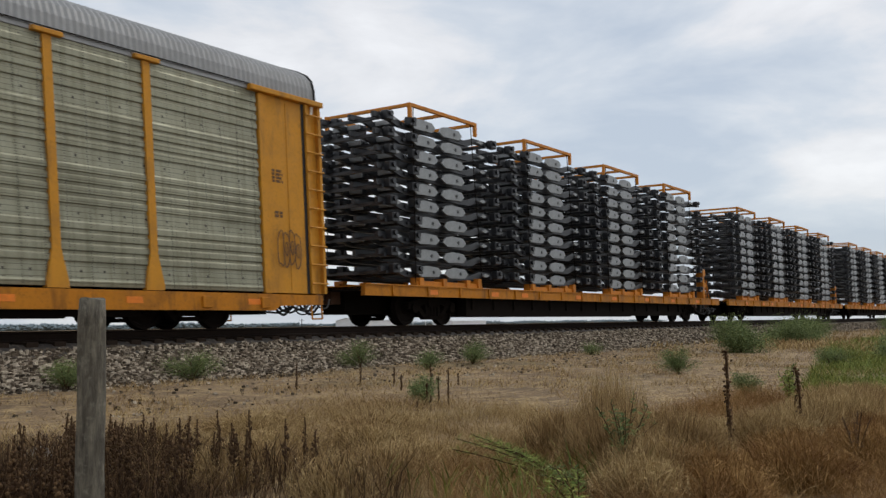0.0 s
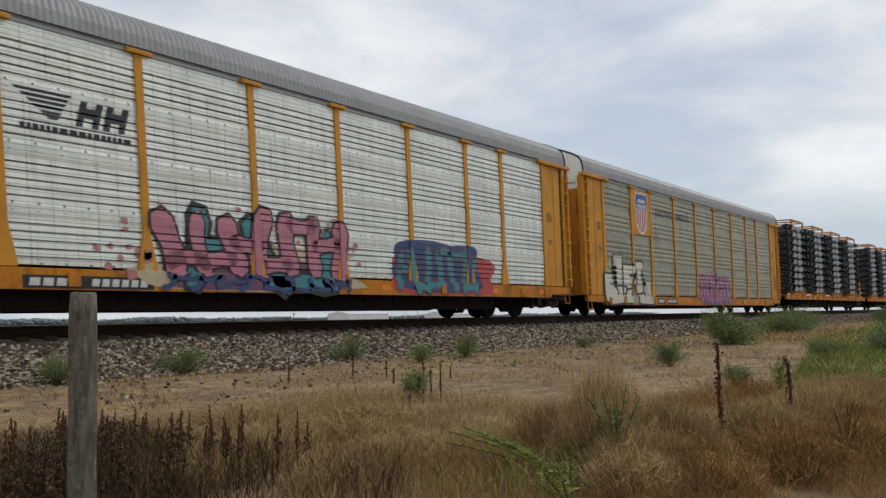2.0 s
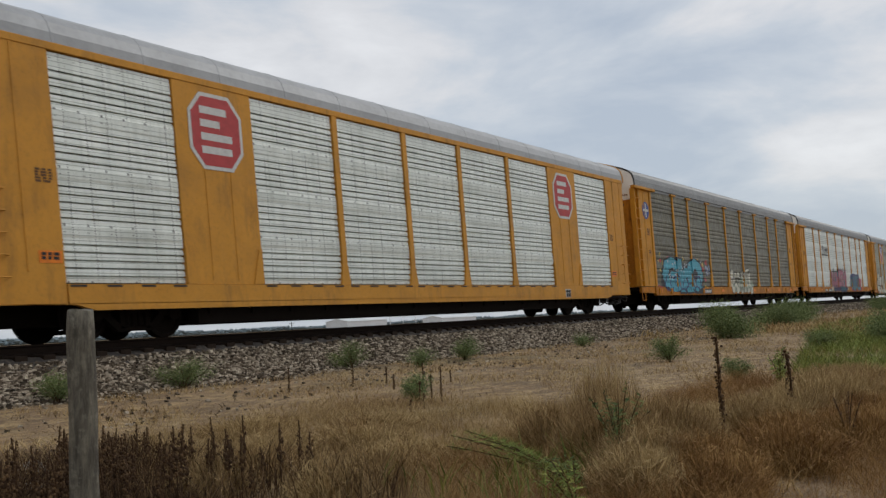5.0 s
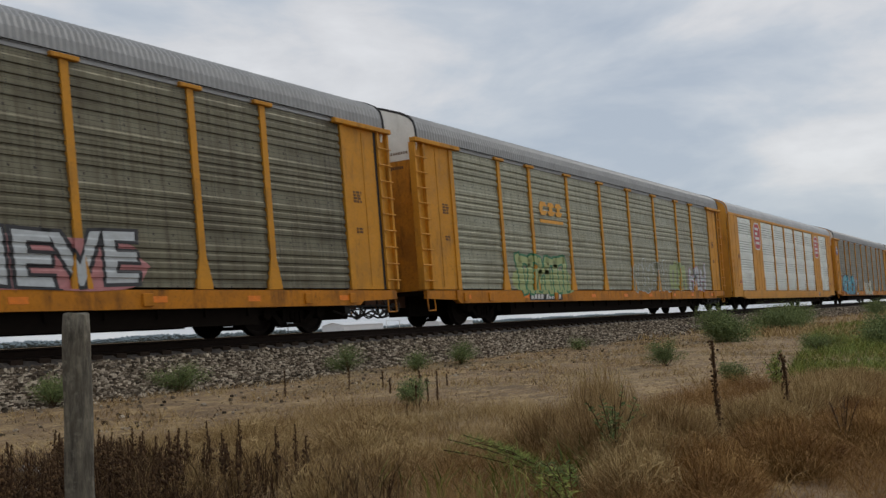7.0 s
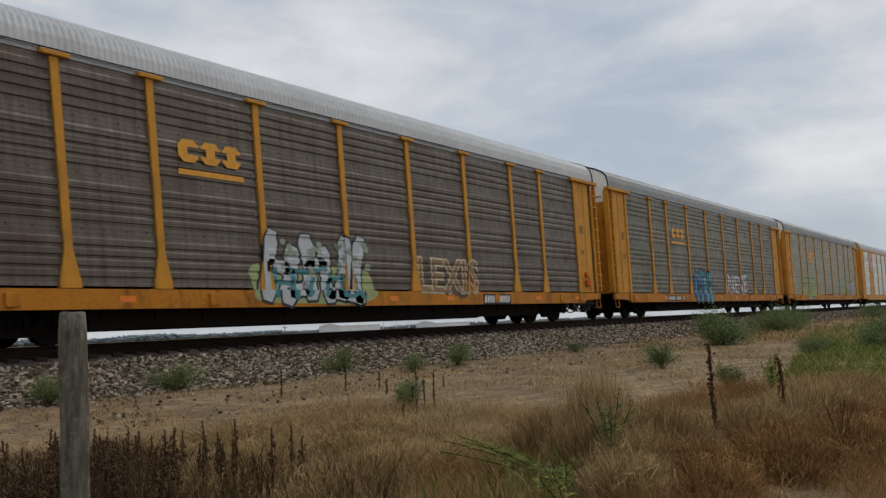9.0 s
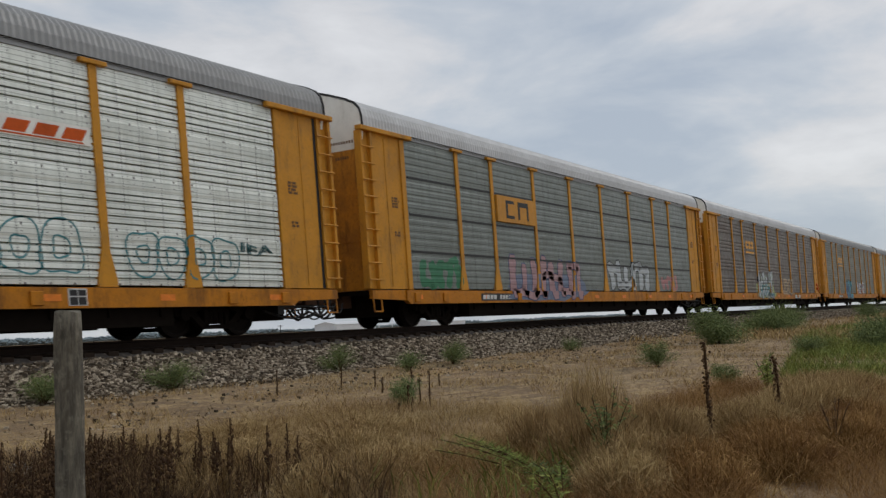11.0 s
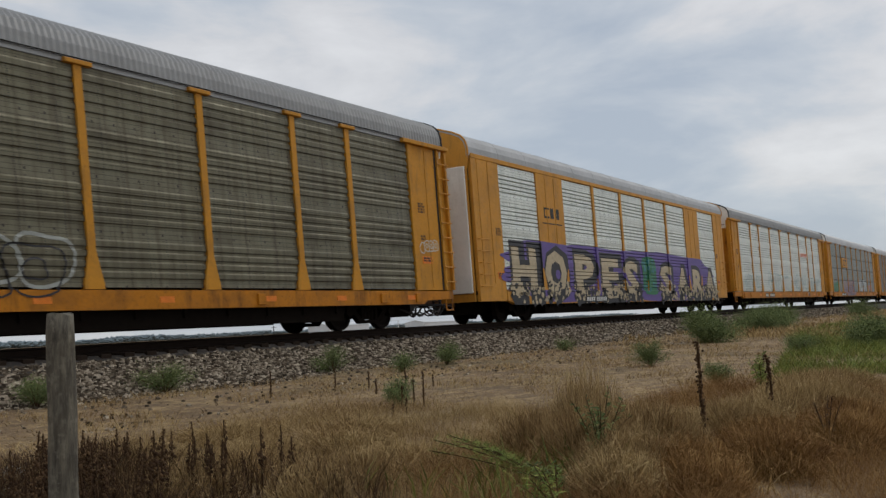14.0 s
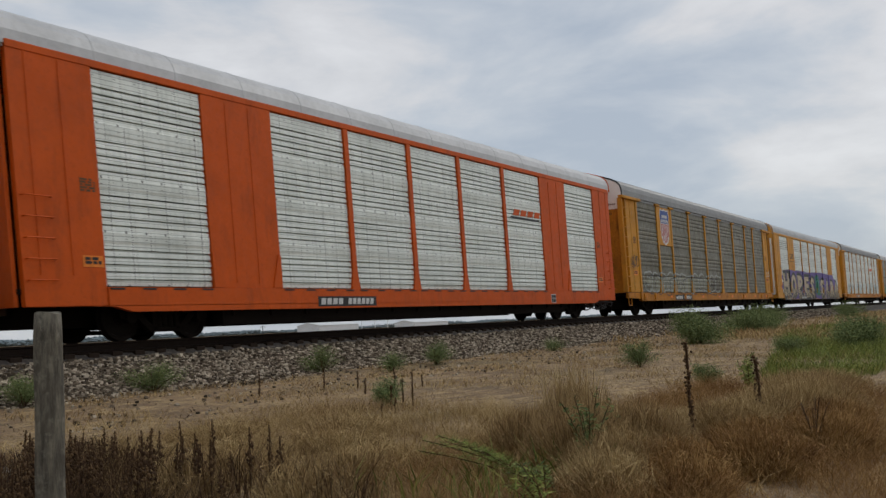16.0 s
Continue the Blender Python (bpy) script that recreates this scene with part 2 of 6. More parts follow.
# ---- the train: numbers ----
PITCH, SPEED, START, TRACK = 28.6, 20.92, 16.975, 15.63
POSTS = (-9.13, -7.1, -4.27, -1.41, 1.41, 4.27, 7.1, 9.13)
RIDGE, POST_Y = 1.445, 1.48
moving = []


def profile(z0, z1, depth):
    """Height and half width up one screen sheet: ribs in fours between plain bands."""
    out = [(z0, RIDGE - 0.012)]
    for k in range(0, 6):
        if depth > 0.05:
            for i in range(5):
                a = k + 0.12 + i * 0.137
                for dz, d in ((0.0, 0.008), (0.003, 0.095), (0.027, 0.095), (0.030, 0.0), (0.075, 0.002)):
                    if z0 + 0.02 < a + dz < z1 - 0.02:
                        out.append((a + dz, RIDGE - d))
            if z0 + 0.02 < k + 0.93 < z1 - 0.02:
                out += [(k + 0.80, RIDGE - 0.002), (k + 0.84, RIDGE + 0.004), (k + 1.0, RIDGE + 0.006), (k + 1.04, RIDGE - 0.002)] if k + 1.04 < z1 - 0.02 else []
            continue
        for i in range(4):
            a = k + 0.13 + i * 0.1875
            for dz, d in ((0.0, depth), (0.045, depth), (0.056, 0.0), (0.150, 0.0), (0.1875, depth if i < 3 else 0.012)):
                if z0 + 0.02 < a + dz < z1 - 0.02:
                    out.append((a + dz, RIDGE - d))
    out.append((z1, RIDGE - 0.012))
    return sorted(dict(out).items())


def sheet_mesh(prof, x0, x1, s):
    """A ribbed sheet from x0 to x1 on the side s (-1 near, 1 far)."""
    bm = B()
    ring = [(d, z) for z, d in prof] + [(1.33, prof[-1][0]), (1.33, prof[0][0])]
    a = [bm.verts.new((x0, s * d, z)) for d, z in ring]
    b = [bm.verts.new((x1, s * d, z)) for d, z in ring]
    n = len(ring)
    for i in range(n):
        j = (i + 1) % n
        bm.faces.new((a[i], b[i], b[j], a[j]) if s < 0 else (b[i], a[i], a[j], b[j]))
    bm.faces.new(a if s > 0 else a[::-1])
    bm.faces.new(b[::-1] if s > 0 else b)
    bmesh.ops.recalc_face_normals(bm, faces=bm.faces)
    return bm


def both(half):
    return half + [(-y, z) for y, z in half[-2::-1]]


ROOF_HIGH = both([(-1.47, 5.08), (-1.46, 5.35), (-1.40, 5.56), (-1.26, 5.71), (-1.0, 5.84), (-0.5, 6.02), (0.0, 6.17)])
ROOF_LOW = both([(-1.47, 5.08), (-1.46, 5.34), (-1.39, 5.54), (-1.25, 5.69), (-0.98, 5.82), (-0.5, 5.98), (0.0, 6.12)])


def roof_mesh(ribbed):
    ROOF_LINE = ROOF_HIGH if ribbed else ROOF_LOW
    bm, rows = B(), []
    step = 0.068 if ribbed else 1.9
    n = int(2 * 13.54 / step)
    cols = []
    for i in range(n + 1):
        x = -13.54 + 27.08 * i / n
        if ribbed:
            cols += [(x, 0.018 if i % 2 else 0.0)]
        else:
            cols += [(x - 0.03, 0.0), (x - 0.02, 0.008), (x + 0.02, 0.008), (x + 0.03, 0.0)]
    for x, lift in cols:
        rows.append([bm.verts.new((x, y * (1 + lift * 0.5), z + lift)) for y, z in ROOF_LINE])
    low = [[bm.verts.new((x, y * 0.97, z - 0.05)) for y, z in ROOF_LINE] for x in (cols[0][0], cols[-1][0])]
    for a, b in zip(rows, rows[1:]):
        for i in range(len(ROOF_LINE) - 1):
            bm.faces.new((a[i], b[i], b[i + 1], a[i + 1]))
    for e, l in ((rows[0], low[0]), (rows[-1], low[1])):
        for i in range(len(ROOF_LINE) - 1):
            bm.faces.new((e[i], e[i + 1], l[i + 1], l[i]))
    for i in range(len(ROOF_LINE) - 1):
        bm.faces.new((low[0][i], low[0][i + 1], low[1][i + 1], low[1][i]))
    bmesh.ops.recalc_face_normals(bm, faces=bm.faces)
    return mesh_of(bm, "roof")


def cross(bm, pts, x0, x1):
    """An outline in y and z, given length along x."""
    a = [bm.verts.new((x0, y, z)) for y, z in pts]
    b = [bm.verts.new((x1, y, z)) for y, z in pts]
    bm.faces.new(a)
    bm.faces.new(b[::-1])
    for i in range(len(pts)):
        j = (i + 1) % len(pts)
        bm.faces.new((a[j], a[i], b[i], b[j]))
    bmesh.ops.recalc_face_normals(bm, faces=bm.faces)
    return bm


# ---- running gear, shared by all cars ----
def wheel_mesh():
    bm = B()
    for s in (-1, 1):
        y = s * 0.753
        prof = [(0.07, -0.09), (0.14, -0.085), (0.17, -0.03), (0.36, -0.02), (0.385, -0.065), (0.452, -0.065), (0.457, 0.04), (0.482, 0.055), (0.478, 0.075), (0.38, 0.07), (0.36, 0.02), (0.17, 0.04), (0.07, 0.06)]
        rings = []
        for i in range(28):
            a = 2 * math.pi * i / 28
            rings.append([bm.verts.new((math.cos(a) * r, y - s * d, 0.457 + math.sin(a) * r)) for r, d in prof])
        for i in range(28):
            p, q = rings[i], rings[(i + 1) % 28]
            for k in range(len(prof) - 1):
                bm.faces.new((p[k], q[k], q[k + 1], p[k + 1]))
    rod(bm, (0, -1.05, 0.457), (0, 1.05, 0.457), 0.075, 12)
    bmesh.ops.recalc_face_normals(bm, faces=bm.faces)
    return mesh_of(bm, "wheelset")


def truck_mesh():
    bm = B()
    for s in (-1, 1):
        y0, y1 = s * 0.93, s * 1.08
        prism(bm, [(-1.12, 0.42), (-1.12, 0.60), (-0.66, 0.70), (0.66, 0.70), (1.12, 0.60), (1.12, 0.42), (0.72, 0.44), (0.42, 0.56), (-0.42, 0.56), (-0.72, 0.44)], y0, y1)
        prism(bm, [(-0.72, 0.44), (-0.60, 0.50), (-0.30, 0.24), (0.30, 0.24), (0.60, 0.50), (0.72, 0.44), (0.40, 0.15), (-0.40, 0.15)], y0, y1)
        box(bm, -0.34, -0.24, y0, y1, 0.2, 0.6)
        box(bm, 0.24, 0.34, y0, y1, 0.2, 0.6)
        for x in (-0.15, 0.0, 0.15):
            rod(bm, (x, s * 1.0, 0.25), (x, s * 1.0, 0.52), 0.07, 10)
        for x in (-0.89, 0.89):
            rod(bm, (x, s * 0.95, 0.457), (x, s * 1.14, 0.457), 0.13, 12)
    box(bm, -0.22, 0.22, -1.1, 1.1, 0.50, 0.72)
    for x in (-0.42, 0.42):
        box(bm, x - 0.04, x + 0.04, -0.95, 0.95, 0.30, 0.40)
        for s in (-1, 1):
            box(bm, x - 0.07, x + 0.05, s * 0.66, s * 0.84, 0.28, 0.62)
    bmesh.ops.recalc_face_normals(bm, faces=bm.faces)
    return mesh_of(bm, "truck")


WHEELS, TRUCK = wheel_mesh(), truck_mesh()
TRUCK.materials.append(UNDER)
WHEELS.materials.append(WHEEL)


def hose_mesh():
    """Air hoses, cables and cut levers that hang about the coupler."""
    bm = B()
    for k, (y, sag, r) in enumerate(((-0.52, 0.34, 0.032), (0.32, 0.26, 0.030), (-0.85, 0.22, 0.020))):
        pts = [(14.0 + 0.6 * u, y + 0.08 * math.sin(5 * u + k), 0.64 - sag * math.sin(math.pi * min(1, u * 1.15))) for u in [i / 10 - 0.35 for i in range(15)]]
        pipe(bm, pts, r, 7)
    pipe(bm, [(12.0, -1.1, 0.58), (13.2, -1.2, 0.60), (13.7, -1.25, 0.55), (13.9, -0.5, 0.58), (13.9, 0.4, 0.62)], 0.02, 5)
    pipe(bm, [(11.6, -0.95, 0.50), (12.2, -1.0, 0.34), (12.6, -1.0, 0.32), (13.0, -1.05, 0.46), (13.4, -1.05, 0.36), (13.75, -0.9, 0.52)], 0.026, 6)
    for i in range(9):
        a, b = math.pi * i / 8, math.pi * (i + 1) / 8
        if i < 8:
            rod(bm, (12.75 + 0.3 * math.cos(a), -1.2, 0.52 - 0.2 * math.sin(a)), (12.75 + 0.3 * math.cos(b), -1.2, 0.52 - 0.2 * math.sin(b)), 0.02, 6)
    box(bm, 11.9, 12.1, -1.1, -0.95, 0.42, 0.86)
    return mesh_of(bm, "brake_hose")


def coupler_mesh():
    bm = B()
    box(bm, 13.0, 13.95, -0.09, 0.09, 0.70, 0.90, 0.015)
    prism(bm, [(13.9, 0.64), (14.28, 0.66), (14.28, 0.98), (13.9, 0.96)], -0.2, 0.12)
    box(bm, 14.16, 14.31, 0.02, 0.16, 0.66, 0.96, 0.02)
    box(bm, 13.0, 13.35, -0.3, 0.3, 0.55, 1.0)
    bmesh.ops.recalc_face_normals(bm, faces=bm.faces)
    return mesh_of(bm, "coupler")


HOSE, COUPLER = hose_mesh(), coupler_mesh()
HOSE.materials.append(BLACK)
COUPLER.materials.append(RUST)


def gear(root, centre=10.05):
    """Trucks, couplers and hoses of one car."""
    for x in (-centre, centre):
        t = part("truck", TRUCK, None, root, "black cast steel truck frame")
        t.location.x = x
        for dx in (-0.89, 0.89):
            w = part("wheelset", WHEELS, None, t)
            w.location.x = dx
    for turn in (0, math.pi):
        for name, me in (("coupler", COUPLER), ("brake_hose", HOSE)):
            part(name, me, None, root).rotation_euler.z = turn


def underframe(root, zb):
    bm = B()
    box(bm, -12.9, 12.9, -0.36, 0.36, 0.30, 0.95)
    for x in np.arange(-8.4, 8.5, 1.2):
        box(bm, x - 0.05, x + 0.05, -1.36, 1.36, 0.42, 0.92)
    box(bm, -13.5, 13.5, -1.38, 1.38, 0.86, 0.96)
    for s in (-1, 1):
        box(bm, -8.7, 8.7, s * 1.0, s * 1.3, 0.24, zb + 0.08)
    box(bm, -2.2, -0.9, -1.1, -0.5, 0.34, 0.75, 0.05)
    rod(bm, (1.2, -0.8, 0.55), (2.6, -0.8, 0.55), 0.2, 14)
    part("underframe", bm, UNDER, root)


# ---- writing and spray paint on the sides ----
def text_mesh(body, bold=0.0, outline=0.0):
    cu = bpy.data.curves.new("lettering", "FONT")
    cu.body, cu.offset, cu.resolution_u = body, bold, 2
    if outline:
        cu.fill_mode, cu.bevel_depth, cu.bevel_resolution = "NONE", outline, 0
    ob = bpy.data.objects.new("lettering", cu)
    me = bpy.data.meshes.new_from_object(ob)
    bm = B()
    bm.from_mesh(me)
    bpy.data.objects.remove(ob)
    bpy.data.curves.remove(cu)
    bpy.data.meshes.remove(me)
    return bm


def fit_rect(bm, x0, x1, z0, z1, slant=0.0, wave=0.0, like=None):
    """Lay a flat drawing (x, y) on the rectangle x0..x1, z0..z1 as (x, 0, z)."""
    xs, ys = [v.co.x for v in bm.verts], [v.co.y for v in bm.verts]
    ax, bx, ay, by = like or (min(xs), max(xs), min(ys), max(ys))
    for v in bm.verts:
        u, w = (v.co.x - ax) / (bx - ax), (v.co.y - ay) / (by - ay)
        x = x0 + (x1 - x0) * u + slant * (w - 0.5) + wave * 0.5 * math.sin(9 * w + 4 * u)
        z = z0 + (z1 - z0) * w + wave * math.sin(7.0 * u + 1.3)
        v.co = Vector((x, 0, z))
    return ax, bx, ay, by


def blob(rng, x0, x1, z0, z1, n=46, rough=0.16):
    """A cloud outline filling a rectangle."""
    bm = B()
    cx, cz, rx, rz = (x0 + x1) / 2, (z0 + z1) / 2, (x1 - x0) / 2, (z1 - z0) / 2
    pts, dent = [], [rng.random() for _ in range(max(8, n // 3))]
    for i in range(n):
        a = 2 * math.pi * i / n
        c, s = math.cos(a), math.sin(a)
        j, f = divmod(len(dent) * i / n, 1.0)
        d = dent[int(j)] * (1 - f) + dent[(int(j) + 1) % len(dent)] * f
        k = (abs(c) ** 5 + abs(s) ** 5) ** -0.2 * (1 - rough * d)
        pts.append(bm.verts.new((cx + rx * c * k, 0, cz + rz * s * k)))
    mid = bm.verts.new((cx, 0, cz))
    for i in range(n):
        bm.faces.new((mid, pts[i], pts[(i + 1) % n]))
    return bm


def chips(rng, n, x0, x1, z0, z1, size):
    """Scattered small flat chunks."""
    bm = B()
    for _ in range(n):
        x, z, r = rng.uniform(x0, x1), rng.uniform(z0, z1), size * rng.uniform(0.5, 1.2)
        k = rng.randint(4, 6)
        a0 = rng.random() * 6
        bm.faces.new([bm.verts.new((x + r * rng.uniform(0.7, 1.2) * math.cos(a0 + 6.283 * i / k), 0, z + r * rng.uniform(0.6, 1.0) * math.sin(a0 + 6.283 * i / k))) for i in range(k)])
    return bm


def strokes(rng, n, x0, x1, z0, z1, wide, grow=0.0):
    """Plain fat bars, upright and slanting, with short links: lettering past reading."""
    bm = B()
    step = (x1 - x0) / n

    def bar(ax, az, cx, cz, w):
        """One bar, bowed and swelling towards its ends."""
        p, q = Vector((ax, az)), Vector((cx, cz))
        d = (q - p).normalized()
        nrm, bow = Vector((-d.y, d.x)), rng.uniform(-0.10, 0.10)
        left, right = [], []
        for k in range(9):
            u = k / 8
            c = p.lerp(q, u) + nrm * bow * math.sin(math.pi * u) + d * (grow + 0.25 * w) * (2 * u - 1) * (1 if k in (0, 8) else 0.5)
            h = (w / 2 * (0.82 + 0.30 * abs(2 * u - 1)) + grow) * (0.55 if k in (0, 8) else 1.0)
            left.append(bm.verts.new((c.x + nrm.x * h, 0, c.y + nrm.y * h)))
            right.append(bm.verts.new((c.x - nrm.x * h, 0, c.y - nrm.y * h)))
        for k in range(8):
            bm.faces.new((left[k], left[k + 1], right[k + 1], right[k]))

    for i in range(n):
        x = x0 + step * (i + 0.5)
        t, b, dx = z1 - rng.uniform(0, 0.25) * (z1 - z0), z0 + rng.uniform(0, 0.1) * (z1 - z0), rng.uniform(-0.25, 0.25) * step
        bar(x - dx, b, x + dx, t, wide * rng.uniform(0.8, 1.15))
        if i < n - 1:
            h = z0 + (z1 - z0) * rng.choice((0.12, 0.5, 0.85))
            bar(x, h, x + step, h + rng.uniform(-0.15, 0.15), wide * 0.7)
    return bm


def lay(parent, layers, prof, flats, zt, name, label, sill_y=1.52, lift=0.0, side=-1):
    """Fold flat drawings over sheet ribs, posts and sill, one thin coat above another, as one part.
    layers: (bmesh in x and z, material); flats: (from x, to x, half width) of posts and boards."""
    me = bpy.data.meshes.new(name)
    full = B()
    pz, pd = [p[0] for p in prof], [p[1] for p in prof]
    for k, (bm, material) in enumerate(layers):
        me.materials.append(material)
        xs, zs = [v.co.x for v in bm.verts], [v.co.z for v in bm.verts]
        x0, x1, z0, z1 = min(xs), max(xs), min(zs), max(zs)
        cuts = [((0, 0, z), (0, 0, 1)) for z in pz if z0 < z < z1 and z > zt]
        if z0 < zt < z1:
            cuts += [((0, 0, zt), (0, 0, 1)), ((0, 0, zt + 0.01), (0, 0, 1))]
        for p, q, _ in flats:
            for e in (p - 0.006, p, q, q + 0.006):
                if x0 < e < x1:
                    cuts.append(((e, 0, 0), (1, 0, 0)))
        for co, no in cuts:
            bmesh.ops.bisect_plane(bm, geom=bm.verts[:] + bm.edges[:] + bm.faces[:], dist=1e-5, plane_co=co, plane_no=no)
        made = {}
        for v in bm.verts:
            x, z = v.co.x, v.co.z
            if z <= zt + 1e-4:
                y = sill_y
            else:
                y = next((d for p, q, d in flats if p - 1e-4 <= x <= q + 1e-4), None) or float(np.interp(z, pz, pd))
            made[v] = full.verts.new((x, side * (y + lift + 0.004 + 0.004 * k), z))
        for f in bm.faces:
            try:
                g = full.faces.new([made[v] for v in f.verts])
            except ValueError:
                continue
            g.material_index = k
            g.normal_update()
            if g.normal.y * side < 0:
                g.normal_flip()
        bm.free()
    full.to_mesh(me)
    full.free()
    return part(name, me, None, parent, label)


def words(root, body, x0, x1, z0, z1, material, y, name="lettering", label="", bold=0.01, slant=0.0, side=-1):
    """Readable lettering flat on a plate or wall."""
    bm = text_mesh(body, bold)
    fit_rect(bm, x0, x1, z0, z1, slant)
    for v in bm.verts:
        v.co.y = side * y
    for f in bm.faces:
        f.normal_update()
        if f.normal.y * side < 0:
            f.normal_flip()
    return part(name, bm, material, root, label)


def bars(root, x0, x1, z0, z1, material, y, rows=2, name="stencil", label="", seed=1):
    """Small print past reading."""
    bm, rng = B(), random.Random(seed)
    h = (z1 - z0) / rows
    for r in range(rows):
        x = x0
        while x < x1 - 0.03:
            w = min(rng.uniform(0.06, 0.16), x1 - x)
            box(bm, x, x + w, -y, -y - 0.004, z1 - h * (r + 0.75), z1 - h * r)
            x += w + 0.04
    ob = part(name, bm, material, root, label)
    ob["kind"] = "stuff"
    return ob


# ---- auto carrier with outside posts ----
ROOF_RIB, ROOF_FLAT = roof_mesh(True), roof_mesh(False)


def end_parts(root, yellow, high, zt, flush=False, white=True):
    """Both ends: doors, white caps, ladders, corner panels."""
    ROOF_LINE = ROOF_LOW if flush else ROOF_HIGH
    for e in (-1, 1):
        for s in (-1, 1):
            bm = B()
            pts = [(s * 0.02, zt), (s * 1.36, zt), (s * 1.36, 4.55), (s * 0.02, 4.55)]
            cross(bm, pts, e * 13.48, e * 13.56)
            for z in (2.2, 3.4):
                box(bm, e * 13.56, e * 13.57, s * 0.05, s * 1.33, z, z + 0.02)
            d = part("end_door", bm, DOOR if not flush else yellow, root, "stained end door leaf")
            bm = B()
            pts = [(s * 0.02, 4.555), (s * 1.36, 4.555)] + [(s * abs(y) * 0.985, z - 0.03) for y, z in ROOF_LINE[7:]][::-1] + [(s * 0.02, ROOF_LINE[6][1] - 0.03)]
            pts = [p for p in pts if p[1] > 4.5]
            cross(bm, pts, e * 13.48, e * 13.56)
            cap = part("end_cap", bm, WHITE if white else yellow, root, "white painted gable above the end door" if white else "")
            if white:
                bm = B()
                for k in range(9):
                    box(bm, e * 13.56, e * 13.564, s * (0.42 + 0.085 * k), s * (0.47 + 0.085 * k), 4.72, 4.79)
                part("stencil", bm, STENCIL, cap)["kind"] = "stuff"
                bm = B()
                for k in range(6):
                    box(bm, e * 13.56, e * 13.564, s * (0.55 + 0.075 * k), s * (0.60 + 0.075 * k), 4.32, 4.40)
                part("stencil", bm, STENCIL, d)["kind"] = "stuff"
            bm = B()
            rod(bm, (e * 13.59, s * 0.1, zt), (e * 13.59, s * 0.1, 5.55), 0.03, 6)
            box(bm, e * 13.56, e * 13.62, s * 0.06, s * 0.14, 3.9, 4.4)
            part("door_rod", bm, BLACK, d)
        bm = B()
        rim = [(y * 1.004, z + 0.012) for y, z in ROOF_LINE]
        for (a, b), (c, d2) in zip(rim, rim[1:]):
            rod(bm, (e * 13.56, a, b), (e * 13.56, c, d2), 0.03, 6)
        part("roof_rim", bm, yellow if flush else BLACK, root)


